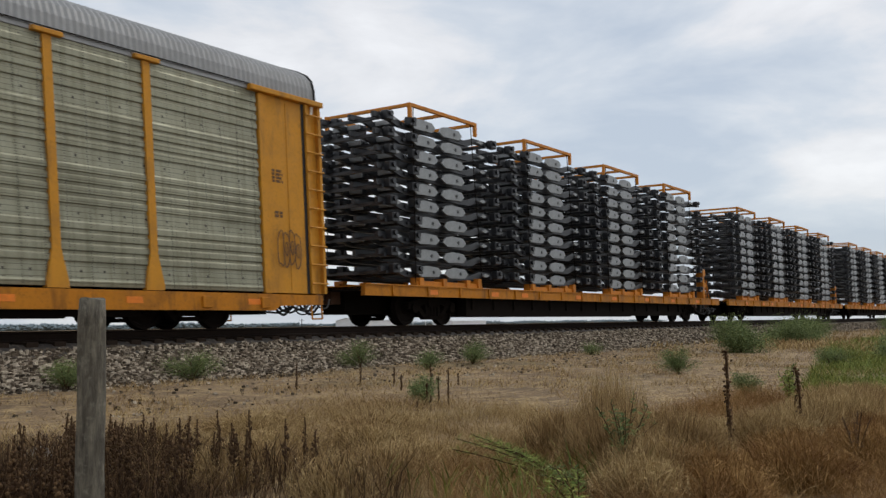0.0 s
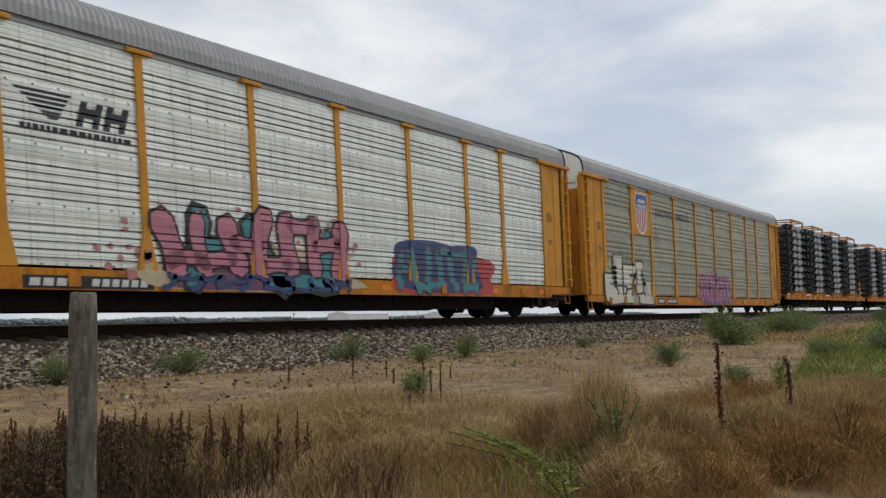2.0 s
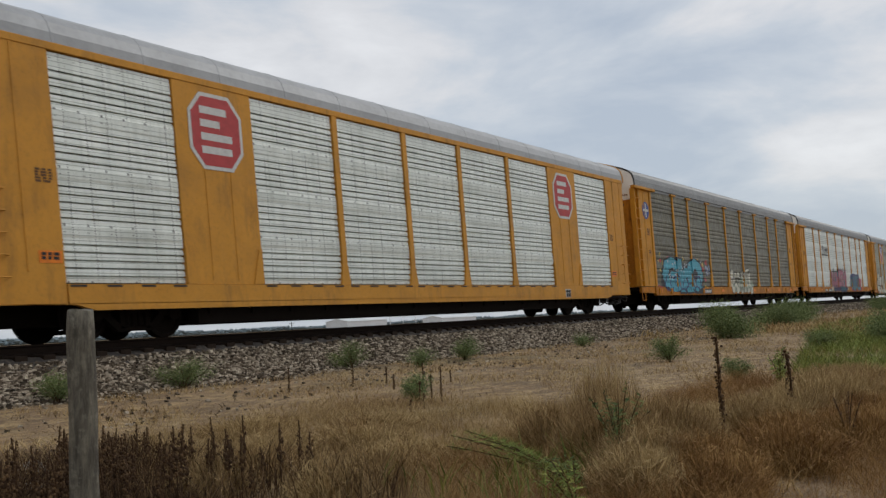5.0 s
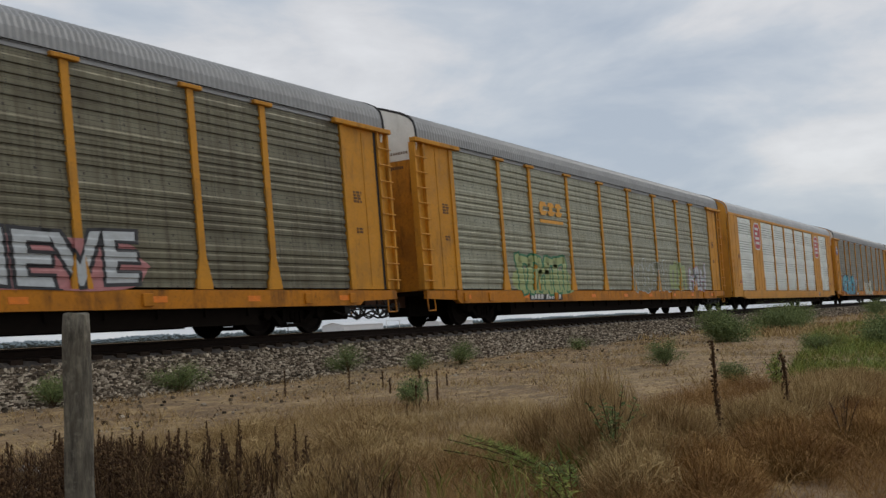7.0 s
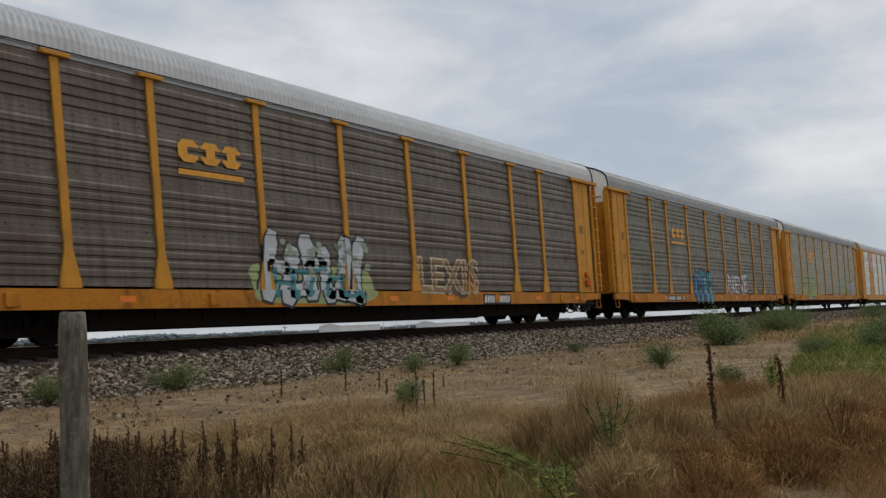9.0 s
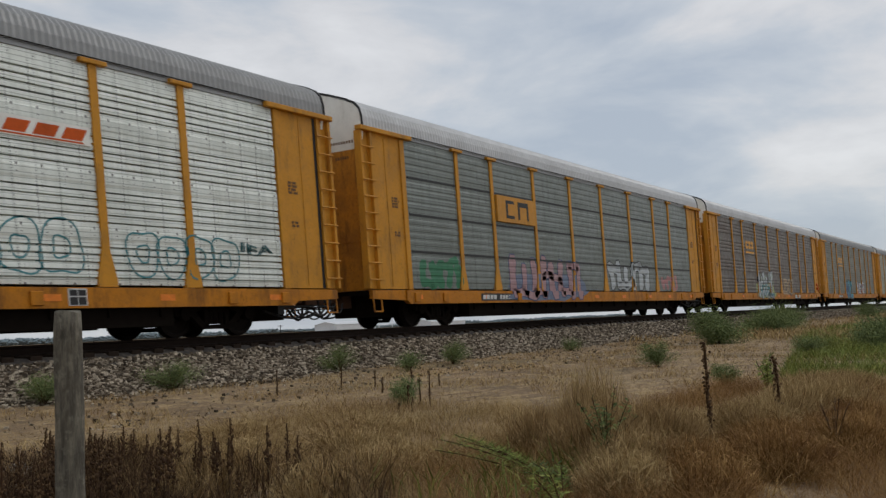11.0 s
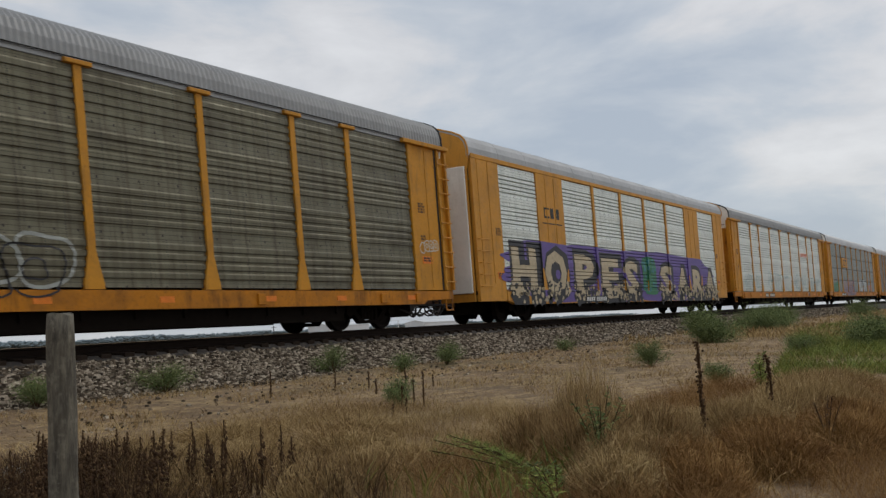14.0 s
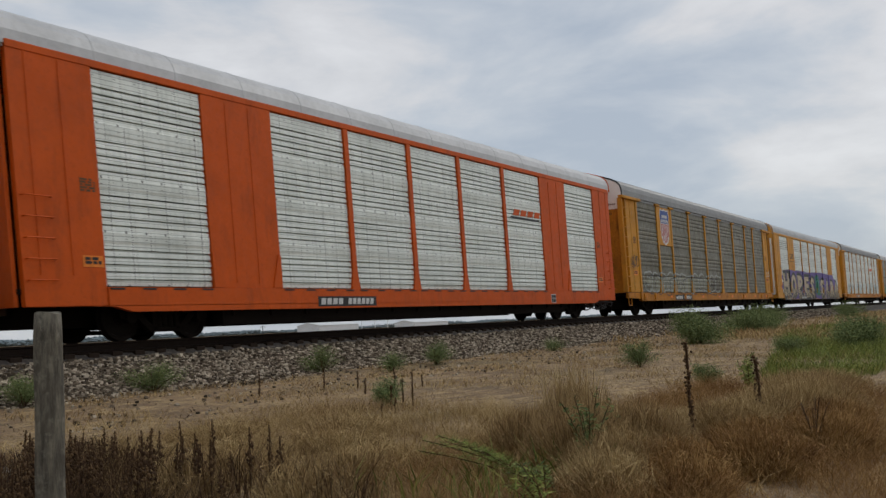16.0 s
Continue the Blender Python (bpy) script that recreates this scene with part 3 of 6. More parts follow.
def t_car(n, dx, sheet_mat, roof_mat, label, zb=0.60, zt=0.97, shield=None, ribs=0.028, yellow=None, seams=False, posts=POSTS):
    yellow = yellow or YELLOW
    root = tagged(new("auto_carrier_car"), label, "railway car", "train of auto carriers")
    moving.append((root, START - PITCH / 2 - (n - 1) * PITCH + dx))
    prof = profile(zt + 0.04, 5.0, ribs)
    edges = [-11.78, *posts, 11.78]
    lot = {}
    for s in (-1, 1):
        for a, b in zip(edges, edges[1:]):
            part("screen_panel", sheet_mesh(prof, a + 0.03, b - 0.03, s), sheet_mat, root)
            if seams:
                bm = B()
                for z in (2.0, 3.0, 4.0):
                    box(bm, a + 0.1, b - 0.1, s * 1.44, s * 1.452, z - 0.03, z + 0.03)
                part("panel_seam", bm, BLACK, root)
        key = ("post", s)
        for x in posts:
            if key not in lot:
                bm = B()
                prism(bm, [(-0.082, 4.985), (-0.082, zt + 0.68), (-0.21, zt + 0.1), (-0.21, zt + 0.005), (0.21, zt + 0.005), (0.21, zt + 0.1), (0.082, zt + 0.68), (0.082, 4.985)], s * 1.37, s * POST_Y)
                lot[key] = mesh_of(bm, "post")
                bm = B()
                box(bm, -0.29, 0.29, s * 1.37, s * 1.535, 4.99, 5.075, 0.012)
                lot["cap", s] = mesh_of(bm, "post_cap")
            p = part("post", lot[key], yellow, root)
            p.location.x = x
            part("post_cap", lot["cap", s], yellow, p)
        bm = B()
        box(bm, -11.75, 11.75, s * 1.36, s * 1.455, 5.005, 5.085)
        part("top_rail", bm, ROOF, root)
        # thin near-black strip along the eave, below the roof ribs
        bm = B()
        box(bm, -13.5, 13.5, s * 1.44, s * 1.486, 5.104, 5.122)
        part("eave_strip", bm, UNDER, root)
        # side sill with its step-ups and pads
        bm = B()
        prism(bm, [(-12.15, zb + 0.1), (-12.0, zb), (12.0, zb), (12.15, zb + 0.1), (12.15, zt - 0.01), (-12.15, zt - 0.01)], s * 1.37, s * 1.515)
        part("side_sill", bm, SILL, root, "rust-streaked yellow side sill")
        for e in (-1, 1):
            bm = B()
            prism(bm, [(e * 12.16, zb + 0.1), (e * 13.6, zb + 0.14), (e * 13.6, zt - 0.01), (e * 12.16, zt - 0.01)], s * 1.36, s * 1.47)
            end = part("end_sill", bm, SILL, root, "dirty yellow end sill")
            bm = B()
            pipe(bm, [(e * 13.22, s * 1.44, zb + 0.2), (e * 13.22, s * 1.46, zb - 0.18), (e * 13.56, s * 1.46, zb - 0.18), (e * 13.56, s * 1.44, zb + 0.2)], 0.02, 6)
            part("hanging_step", bm, SILL, end)
        bm = B()
        box(bm, -0.12, 0.12, s * 1.515, s * 1.56, zb + 0.05, zt - 0.08, 0.01)
        pad = mesh_of(bm, "sill_bracket")
        for x in (-11.7, -10.3, -5.9, 5.6, 10.1, 11.7):
            part("sill_bracket", pad, SILL, root).location.x = x
        for x in (-11.6, -8.0, -2.8, 0.3, 3.0, 5.9, 8.4, 11.4):
            bm = B()
            box(bm, x - 0.18, x + 0.18, s * 1.515, s * 1.521, zb + 0.12, zb + 0.24)
            part("reflector", bm, AMBER, root)
        for e in (-1, 1):
            bm = B()
            box(bm, e * 11.78, e * 11.98, s * 1.37, s * POST_Y, zt + 0.003, 4.98, 0.01)
            part("corner_post", bm, yellow, root)
            bm = B()
            box(bm, e * 11.98, e * 13.2, s * 1.38, s * 1.44, zt + 0.02, 4.98)
            c = part("corner_panel", bm, yellow, root, "plain yellow steel corner panel")
            bm = B()
            box(bm, e * 12.62, e * 12.66, s * 1.44, s * 1.452, zt + 0.1, 4.9)
            part("panel_crease", bm, yellow, c)
            # solid black strip stands in for the shaded gap beside the ladder
            if e > 0:
                bm = B()
                box(bm, 13.12, 13.21, s * 1.38, s * 1.446, zt + 0.02, 4.98)
                part("gap_shade_strip", bm, BLACK, c)
            bm = B()
            box(bm, e * 11.5, e * 13.76, s * 1.37, s * 1.57, 4.985, 5.10, 0.012)
            part("corner_cap", bm, yellow, root)
            bm = B()
            box(bm, e * 13.31, e * 13.63, s * 1.36, s * 1.40, zt + 0.02, 4.985)
            l = part("ladder", bm, yellow, root)
            for x in (13.22, 13.63):
                bm = B()
                box(bm, e * x, e * (x + 0.09), s * 1.30, s * 1.5, zt + 0.02, 4.985, 0.008)
                part("stile", bm, yellow, l)
            for z in np.arange(zt + 0.25, 4.9, 0.42):
                bm = B()
                rod(bm, (e * 13.2, s * 1.52, z), (e * 13.74, s * 1.52, z), 0.02, 6)
                part("rung", bm, yellow, l)
            if s < 0:
                bars(c, e * 12.3 - 0.16, e * 12.3 + 0.16, 3.1, 3.4, STENCIL, 1.443, 4, seed=n * 7 + e)
                bars(c, e * 12.3 - 0.12, e * 12.3 + 0.12, 2.35, 2.5, STENCIL, 1.443, 2, seed=n * 9 + e)
    part("roof", ROOF_RIB.copy(), roof_mat, root, "ribbed galvanised roof, slightly arched")
    end_parts(root, yellow, 5.0, zt)
    underframe(root, zb)
    gear(root)
    if shield:
        a, b = shield
        bm = B()
        box(bm, a + 0.1, b - 0.1, -1.38, -1.47, 3.18, 4.98, 0.01)
        board = part("emblem_board", bm, yellow, root, "yellow board behind the railway emblem")
        emblem(board, (a + b) / 2, 4.06, 0.62, 0.80, 1.474)
    return root, prof, zt


def emblem(board, cx, cz, rx, rz, y):
    """A shield: blue head, red and white stripes, white rim."""
    def shape(k):
        pts = [(-0.82, 1.0), (-0.4, 0.93), (0.0, 1.0), (0.4, 0.93), (0.82, 1.0), (1.0, 0.62), (0.9, 0.35), (0.92, -0.2), (0.82, -0.6), (0.5, -0.86), (0.0, -1.0),
               (-0.5, -0.86), (-0.82, -0.6), (-0.92, -0.2), (-0.9, 0.35), (-1.0, 0.62)]
        return [(cx + px * rx * k, cz + pz * rz * k) for px, pz in pts]
    bm = B()
    prism(bm, shape(1.08), -y, -y - 0.004)
    part("emblem_rim", bm, LETTER, board)
    bm = B()
    bm.faces.new([bm.verts.new((px, -y - 0.008, pz)) for px, pz in shape(1.0)][::-1])
    bmesh.ops.bisect_plane(bm, geom=bm.verts[:] + bm.edges[:] + bm.faces[:], plane_co=(0, 0, cz + 0.22 * rz), plane_no=(0, 0, -1), clear_outer=True)
    bmesh.ops.recalc_face_normals(bm, faces=bm.faces)
    part("emblem_head", bm, BLUE_S, board)
    for i in range(6):
        x = cx + rx * (-0.76 + 1.52 * i / 5)
        low = -0.55 if i in (0, 5) else (-0.82 if i in (1, 4) else -0.93)
        bm = B()
        box(bm, x - 0.045, x + 0.045, -y - 0.004, -y - 0.009, cz + low * rz, cz + 0.19 * rz)
        part("emblem_stripe", bm, RED_S, board)
    for r, w in ((0.62, 0.52), (0.36, 0.66)):
        bm = B()
        for i in range(6):
            x = cx + rx * w * (i - 2.5) / 2.5
            box(bm, x - 0.05, x + 0.05, -y - 0.008, -y - 0.012, cz + (r - 0.09) * rz, cz + (r + 0.09) * rz)
        part("emblem_bar", bm, LETTER, board)


def plate(root, x0, x1, z0, z1, zy=1.518):
    """Black number plate on the sill: a plain company mark, then the number as bars."""
    bm = B()
    box(bm, x0, x1, -1.50, -zy, z0, z1)
    p = part("number_board", bm, BLACK, root, "black board with white reporting marks")
    w = x1 - x0
    for count, start, step, wide in ((4, 0.05, 0.095, 0.07), (6, 0.50, 0.078, 0.055)):
        bm = B()
        h, lean = z1 - z0 - 0.09, 0.22 * (z1 - z0 - 0.09)
        prism(bm, [(0, 0), (w * wide, 0), (w * wide + lean, h), (lean, h)], -zy, -zy - 0.004)
        me = mesh_of(bm, "reporting_mark")
        for i in range(count):
            part("reporting_mark", me, LETTER, p).location = (x0 + w * (start + step * i) - 0.02, 0, z0 + 0.045)


def test_box(root, x, z0, z1, y):
    """A small black panel in a white frame on the sill, with faint white print."""
    bm = B()
    box(bm, x - 0.19, x + 0.19, -1.49, -y - 0.006, z0, z1)
    f = part("data_panel", bm, LETTER, root, "black data panel with a white frame")
    for a, b, c, d in ((-0.165, -0.01, 0.02, 0.5), (0.01, 0.165, 0.02, 0.5), (-0.165, -0.01, 0.54, 0.92), (0.01, 0.165, 0.54, 0.92)):
        bm = B()
        h = z1 - z0
        box(bm, x + a, x + b, -y - 0.006, -y - 0.010, z0 + h * (c + 0.03), z0 + h * d)
        part("panel_field", bm, BLACK, f)


def slab_emblem(car, x0, x1, z0, z1, material):
    """Three plump slab shapes with a slot each, over a line."""
    root = car[0]
    w = (x1 - x0) / 3.2
    for i in range(3):
        a, h, c = x0 + i * w * 1.1, z1 - z0, 0.22 * w
        for k, pts in enumerate((((c, 0), (w - c, 0), (w, c), (w, h * 0.34), (0, h * 0.34), (0, c)), ((0, h * 0.30), (w * 0.45, h * 0.30), (w * 0.45, h * 0.72), (0, h * 0.72)),
                                 ((0, h * 0.68), (w, h * 0.68), (w, h - c), (w - c, h), (c, h), (0, h - c)))):
            dx = w * (0.0, 0.28, 0.26)[i] if k == 1 else 0.0
            bm = B()
            prism(bm, [(a + u + dx, z0 + v) for u, v in pts], -1.45, -1.458 - 0.002 * k)
            part("emblem_shape", bm, material, root)
    bm = B()
    box(bm, x0 - 0.02, x1 + 0.05, -1.45, -1.457, z0 - 0.26, z0 - 0.15)
    part("emblem_line", bm, material, root)


# ---- auto carrier with flush sides ----
PANES = ((-11.74, -9.06), (-6.96, -4.27), (-4.10, -1.43), (-1.27, 1.27), (1.43, 4.10), (4.27, 6.96), (9.06, 11.74))
BOARDS = ((-9.06, -6.96), (6.96, 9.06))


def f_car(n, dx, paint_mat, label, roof_mat, white_strip=False):
    root = tagged(new("auto_carrier_car"), label, "railway car", "train of auto carriers")
    moving.append((root, START - PITCH / 2 - (n - 1) * PITCH + dx))
    zt, top = 1.0, 5.02
    prof = profile(zt + 0.02, top - 0.02, 0.07)
    for s in (-1, 1):
        for a, b in PANES:
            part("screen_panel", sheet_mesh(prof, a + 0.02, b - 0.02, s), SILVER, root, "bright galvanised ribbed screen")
        for a, b in BOARDS:
            bm = B()
            box(bm, a, b, s * 1.37, s * 1.475, zt, top)
            p = part("plain_panel", bm, paint_mat, root)
            for u in (0.33, 0.66):
                bm = B()
                box(bm, a + (b - a) * u - 0.02, a + (b - a) * u + 0.02, s * 1.475, s * 1.487, zt + 0.1, top - 0.1)
                part("panel_crease", bm, paint_mat, p)
            for g in (-1, 1):
                x = a if g < 0 else b
                bm = B()
                prism(bm, [(x, zt + 0.01), (x, zt + 0.75), (x - g * 0.08, zt + 0.75), (x - g * 0.3, zt + 0.01)], s * 1.476, s * 1.5)
                part("gusset", bm, paint_mat, root)
        for x in (-4.185, -1.35, 1.35, 4.185):
            bm = B()
            prism(bm, [(x - 0.085, top), (x - 0.085, zt + 0.5), (x - 0.17, zt), (x + 0.17, zt), (x + 0.085, zt + 0.5), (x + 0.085, top)], s * 1.37, s * 1.49)
            part("post", bm, paint_mat, root)
        for e in (-1, 1):
            bm = B()
            box(bm, e * 11.74, e * 13.42, s * 1.36, s * 1.475, zt - 0.35, top)
            c = part("corner_panel", bm, paint_mat, root)
            for u in (12.4, 13.05):
                bm = B()
                box(bm, e * u, e * (u + 0.04), s * 1.475, s * 1.488, zt + 0.2, top)
                part("panel_crease", bm, paint_mat, c)
            for z in np.arange(zt + 0.1, 2.6, 0.36):
                bm = B()
                pipe(bm, [(e * 12.8, s * 1.475, z), (e * 12.8, s * 1.56, z), (e * 13.35, s * 1.56, z), (e * 13.35, s * 1.475, z)], 0.014, 5)
                part("grab_rung", bm, paint_mat, c)
            if s < 0:
                bm = B()
                box(bm, e * 12.0 - 0.22, e * 12.0 + 0.22, -1.475, -1.482, 1.35, 1.56)
                part("sign", bm, AMBER, c, "small yellow warning plate")
                bars(c, e * 12.0 - 0.17, e * 12.0 + 0.17, 1.39, 1.53, BLACK, 1.484, 2, seed=n)
                bars(c, e * 12.0 - 0.16, e * 12.0 + 0.16, 2.7, 2.95, STENCIL, 1.477, 5, seed=n + 3)
        bm = B()
        box(bm, -13.42, 13.42, s * 1.36, s * 1.49, top + 0.003, 5.16, 0.01)
        part("top_rail", bm, paint_mat, root)
        bm = B()
        prism(bm, [(-13.4, 0.66), (-11.6, 0.64), (-11.2, 0.54), (11.2, 0.54), (11.6, 0.64), (13.4, 0.66), (13.4, zt - 0.352), (11.73, zt - 0.352), (11.73, zt - 0.004), (-11.73, zt - 0.004), (-11.73, zt - 0.352), (-13.4, zt - 0.352)], s * 1.37, s * 1.5)
        part("side_sill", bm, paint_mat, root, "painted deep steel side sill")
        bm = B()
        for a, b in PANES:
            for u in (0.08, 0.36, 0.64, 0.92):
                x = a + (b - a) * u
                box(bm, x - 0.16, x + 0.16, s * 1.5, s * 1.51, zt - 0.05, zt - 0.015)
        part("drain_slot", bm, BLACK, root)
    part("roof", ROOF_FLAT.copy(), roof_mat, root, "pale smooth sheet roof with raised seams")
    end_parts(root, paint_mat, 5.0, 0.65, True, False)
    if white_strip:
        bm = B()
        box(bm, -13.57, -13.63, -1.34, -0.62, 0.9, 4.75, 0.02)
        part("white_strip", bm, WHITE, root, "weathered white strip on the end door")
    underframe(root, 0.54)
    gear(root)
    return root, prof, zt

# ---- the cars, from the head of the picture's train backwards ----
T_FLATS = [(p - 0.09, p + 0.09, POST_Y) for p in POSTS] + [(s * 12.8 - 1.04, s * 12.8 + 1.04, POST_Y) for s in (-1, 1)]
F_FLATS = [(p - 0.088, p + 0.088, 1.5) for p in (-4.185, -1.35, 1.35, 4.185)] + [(a, b, 1.488) for a, b in BOARDS] + [(s * 12.6 - 0.86, s * 12.6 + 0.86, 1.49) for s in (-1, 1)]


def spray_piece(car, coats, label, flats=T_FLATS, sill_y=1.52, lift=0.0):
    root, prof, zt = car
    return lay(root, coats, prof, flats, zt, "graffiti", label, sill_y, lift)


def lettered(body, x0, x1, z0, z1, fill, line, slant=0.0, wave=0.05, bold=0.05, rim=0.07):
    """Fat letters: outline coat and fill coat."""
    a, b = text_mesh(body, bold + rim), text_mesh(body, bold)
    like = fit_rect(a, x0, x1, z0, z1, slant, wave)
    fit_rect(b, x0, x1, z0, z1, slant, wave, like)
    return [(a, line), (b, fill)]


def barred(seed, n, x0, x1, z0, z1, fill, line, wide, grow=0.06):
    return [(strokes(random.Random(seed), n, x0, x1, z0, z1, wide, grow), line), (strokes(random.Random(seed), n, x0, x1, z0, z1, wide), fill)]


def outline(body, x0, x1, z0, z1, material, wave=0.04, r=0.025):
    bm = text_mesh(body, 0.0, r)
    fit_rect(bm, x0, x1, z0, z1, 0.0, wave)
    return [(bm, material)]


BLOCKS = (((0.21, 0.97), (0.39, 0.97), (0.39, 0.89), (0.365, 0.87), (0.365, 0.03), (0.11, 0.0), (0.01, 0.08), (0.01, 0.59), (0.19, 0.58), (0.19, 0.34), (0.26, 0.34), (0.26, 0.88), (0.21, 0.89)),
          ((0.40, 0.79), (0.66, 0.79), (0.66, 0.63), (0.53, 0.63), (0.53, 0.55), (0.66, 0.55), (0.66, 0.42), (0.56, 0.40), (0.55, 0.03), (0.40, 0.03)),
          ((0.67, 0.88), (0.82, 0.88), (0.82, 0.77), (0.785, 0.75), (0.785, 0.45), (1.0, 0.46), (1.0, 0.0), (0.69, 0.02), (0.69, 0.75), (0.67, 0.77)))


def blocks(x0, x1, z0, z1, shapes, fill, line, grow):
    """Block letters from straight outlines, with a darker rim."""
    out = []
    for g, material in ((grow, line), (0.0, fill)):
        bm = B()
        for pts in shapes:
            cx, cz = sum(p[0] for p in pts) / len(pts), sum(p[1] for p in pts) / len(pts)
            f = bm.faces.new([bm.verts.new((x0 + (x1 - x0) * u + g * (1 if u > cx else -1), 0, z0 + (z1 - z0) * w + g * (1 if w > cz else -1))) for u, w in pts])
            bmesh.ops.triangulate(bm, faces=[f])
        out.append((bm, material))
    return out


def stripes(x0, x1, z0, z1, n):
    """Slanting stripes that shorten downwards."""
    bm, h = B(), (z1 - z0) / n
    for i in range(n):
        z, a = z1 - h * i, x0 + 0.12 * i
        bm.faces.new([bm.verts.new((x, 0, w)) for x, w in ((a, z - h * 0.6), (x1 - 0.05 * i, z - h * 0.6), (x1 - 0.05 * i + 0.05, z), (a - 0.06, z))])
    return bm


def slabs(spots, z0, z1):
    """Fat leaning slabs with a notch, side by side."""
    bm = B()
    for x, w in spots:
        h = z1 - z0
        for k in ((0, 0, 0.3, 1), (0.28, 0.35, 0.72, 0.75), (0.7, 0, 1, 1)):
            bm.faces.new([bm.verts.new((x + w * u + 0.12 * v, 0, z0 + h * v)) for u, v in ((k[0], k[1]), (k[2], k[1]), (k[2], k[3]), (k[0], k[3]))])
    return bm


def loops(seed, n, x0, x1, z0, z1, material, wide=0.035):
    """Thin bubble outlines side by side, some with a smaller loop inside."""
    q, bm, step = random.Random(seed), B(), (x1 - x0) / n
    for i in range(n):
        cx, cz = x0 + step * (i + 0.5), (z0 + z1) / 2 + q.uniform(-0.06, 0.06)
        for k in ((1.0, 0.4) if q.random() < 0.6 else (1.0,)):
            rx, rz, ph, p = step * 0.52 * k, (z1 - z0) * 0.48 * k, q.random() * 6, q.uniform(2.2, 4)
            ring = []
            for j in range(26):
                a = 6.2832 * j / 26
                c, s = math.cos(a), math.sin(a)
                m = (abs(c) ** p + abs(s) ** p) ** (-1 / p) * (1 + 0.10 * math.sin(3 * a + ph))
                ring.append((cx + rx * c * m, cz + rz * s * m))
            for (ax, az), (bx, bz) in zip(ring, ring[1:] + ring[:1]):
                d = Vector((bx - ax, bz - az)).normalized() * wide / 2
                bm.faces.new([bm.verts.new((px, 0, pz)) for px, pz in ((ax - d.y, az + d.x), (ax + d.y, az - d.x), (bx + d.y, bz - d.x), (bx - d.y, bz + d.x))])
    return [(bm, material)]


rng = random.Random(5)
car1 = t_car(1, 0.0, GREY, ROOF, "yellow-posted auto carrier with dull grey screens and spray paint", 0.36, 0.72, (-9.13, -7.1), posts=(*POSTS[:6], 6.90, 8.92))
spray_piece(car1, [(blob(rng, -12.1, -7.0, 0.38, 1.9), SAGE)] + blocks(-12.1, -7.3, 0.40, 2.3, BLOCKS, BONE, INK, 0.08) + [(strokes(random.Random(9), 4, -11.4, -7.6, 0.75, 1.15, 0.13), INK)], "bone-white spray-painted block letters with dark rims")
spray_piece(car1, [(blob(rng, -1.6, 3.8, 0.38, 1.55), PLUM)] + barred(12, 9, -1.2, 3.5, 0.5, 1.85, MAUVE, PLUM, 0.30, 0.07) + [(chips(random.Random(6), 14, -1.0, 3.4, 1.2, 1.85, 0.05), BONE)], "pink and plum spray-painted letters")
for body, x0, x1 in (("BUILDING", -6.45, -4.5), ("AMERICA", -4.05, -2.2)):
    slogan = text_mesh(body, 0.015)
    fit_rect(slogan, x0, x1, 4.1, 4.42)
    spray_piece(car1, [(slogan, INK)], "faded dark slogan lettering")
spray_piece(car1, [(loops(13, 4, 12.2, 12.9, 1.35, 2.1, STENCIL, 0.03)[0][0], STENCIL)], "faint brown tag")
plate(car1[0], -6.75, -4.45, 0.42, 0.64)

car2 = t_car(2, 0.0, SILVER, ROOF, "yellow-posted auto carrier with bright silver screens and graffiti", ribs=0.07)
spray_piece(car2, [(blob(rng, -5.1, 2.4, 0.6, 1.75, 60, 0.35), CREAM), (chips(random.Random(24), 30, -5.8, 2.2, 0.9, 1.9, 0.14), ROSE), (blob(rng, -4.0, 1.8, 0.6, 1.35), PLUM)] + barred(21, 3, -4.1, 1.8, 0.7, 2.2, TEAL, INK, 0.5, 0.1) + barred(22, 7, -4.2, 1.7, 1.0, 2.3, PINK, INK, 0.46, 0.06) + [(chips(random.Random(26), 30, -4.2, 1.8, 1.9, 2.35, 0.06), ROSE), (strokes(random.Random(27), 9, -4.2, 1.8, 0.66, 0.95, 0.14), DEEP)], "pink and teal spray-painted letters on yellow")
spray_piece(car2, [(blob(rng, 3.0, 8.6, 0.6, 1.75), RED_S), (blob(rng, 3.2, 7.8, 0.65, 2.1), DEEP)] + barred(23, 7, 3.4, 7.7, 0.7, 1.95, TEAL, PLUM, 0.26, 0.06), "red and dark blue spray-painted letters")
spray_piece(car2, [(stripes(-6.75, -5.75, 3.45, 3.95, 6), INK), (slabs(((-5.65, 0.46), (-5.1, 0.46)), 3.45, 3.9), INK)], "black railway emblem as plain bars")
bars(car2[0], -6.7, -4.45, 3.22, 3.36, BLACK, 1.45, 1, "emblem_line", seed=4)
plate(car2[0], -6.85, -4.2, 0.62, 0.84)

car3 = t_car(3, 0.0, DARK, ROOF, "yellow-posted auto carrier with grimy dark screens and blue graffiti")
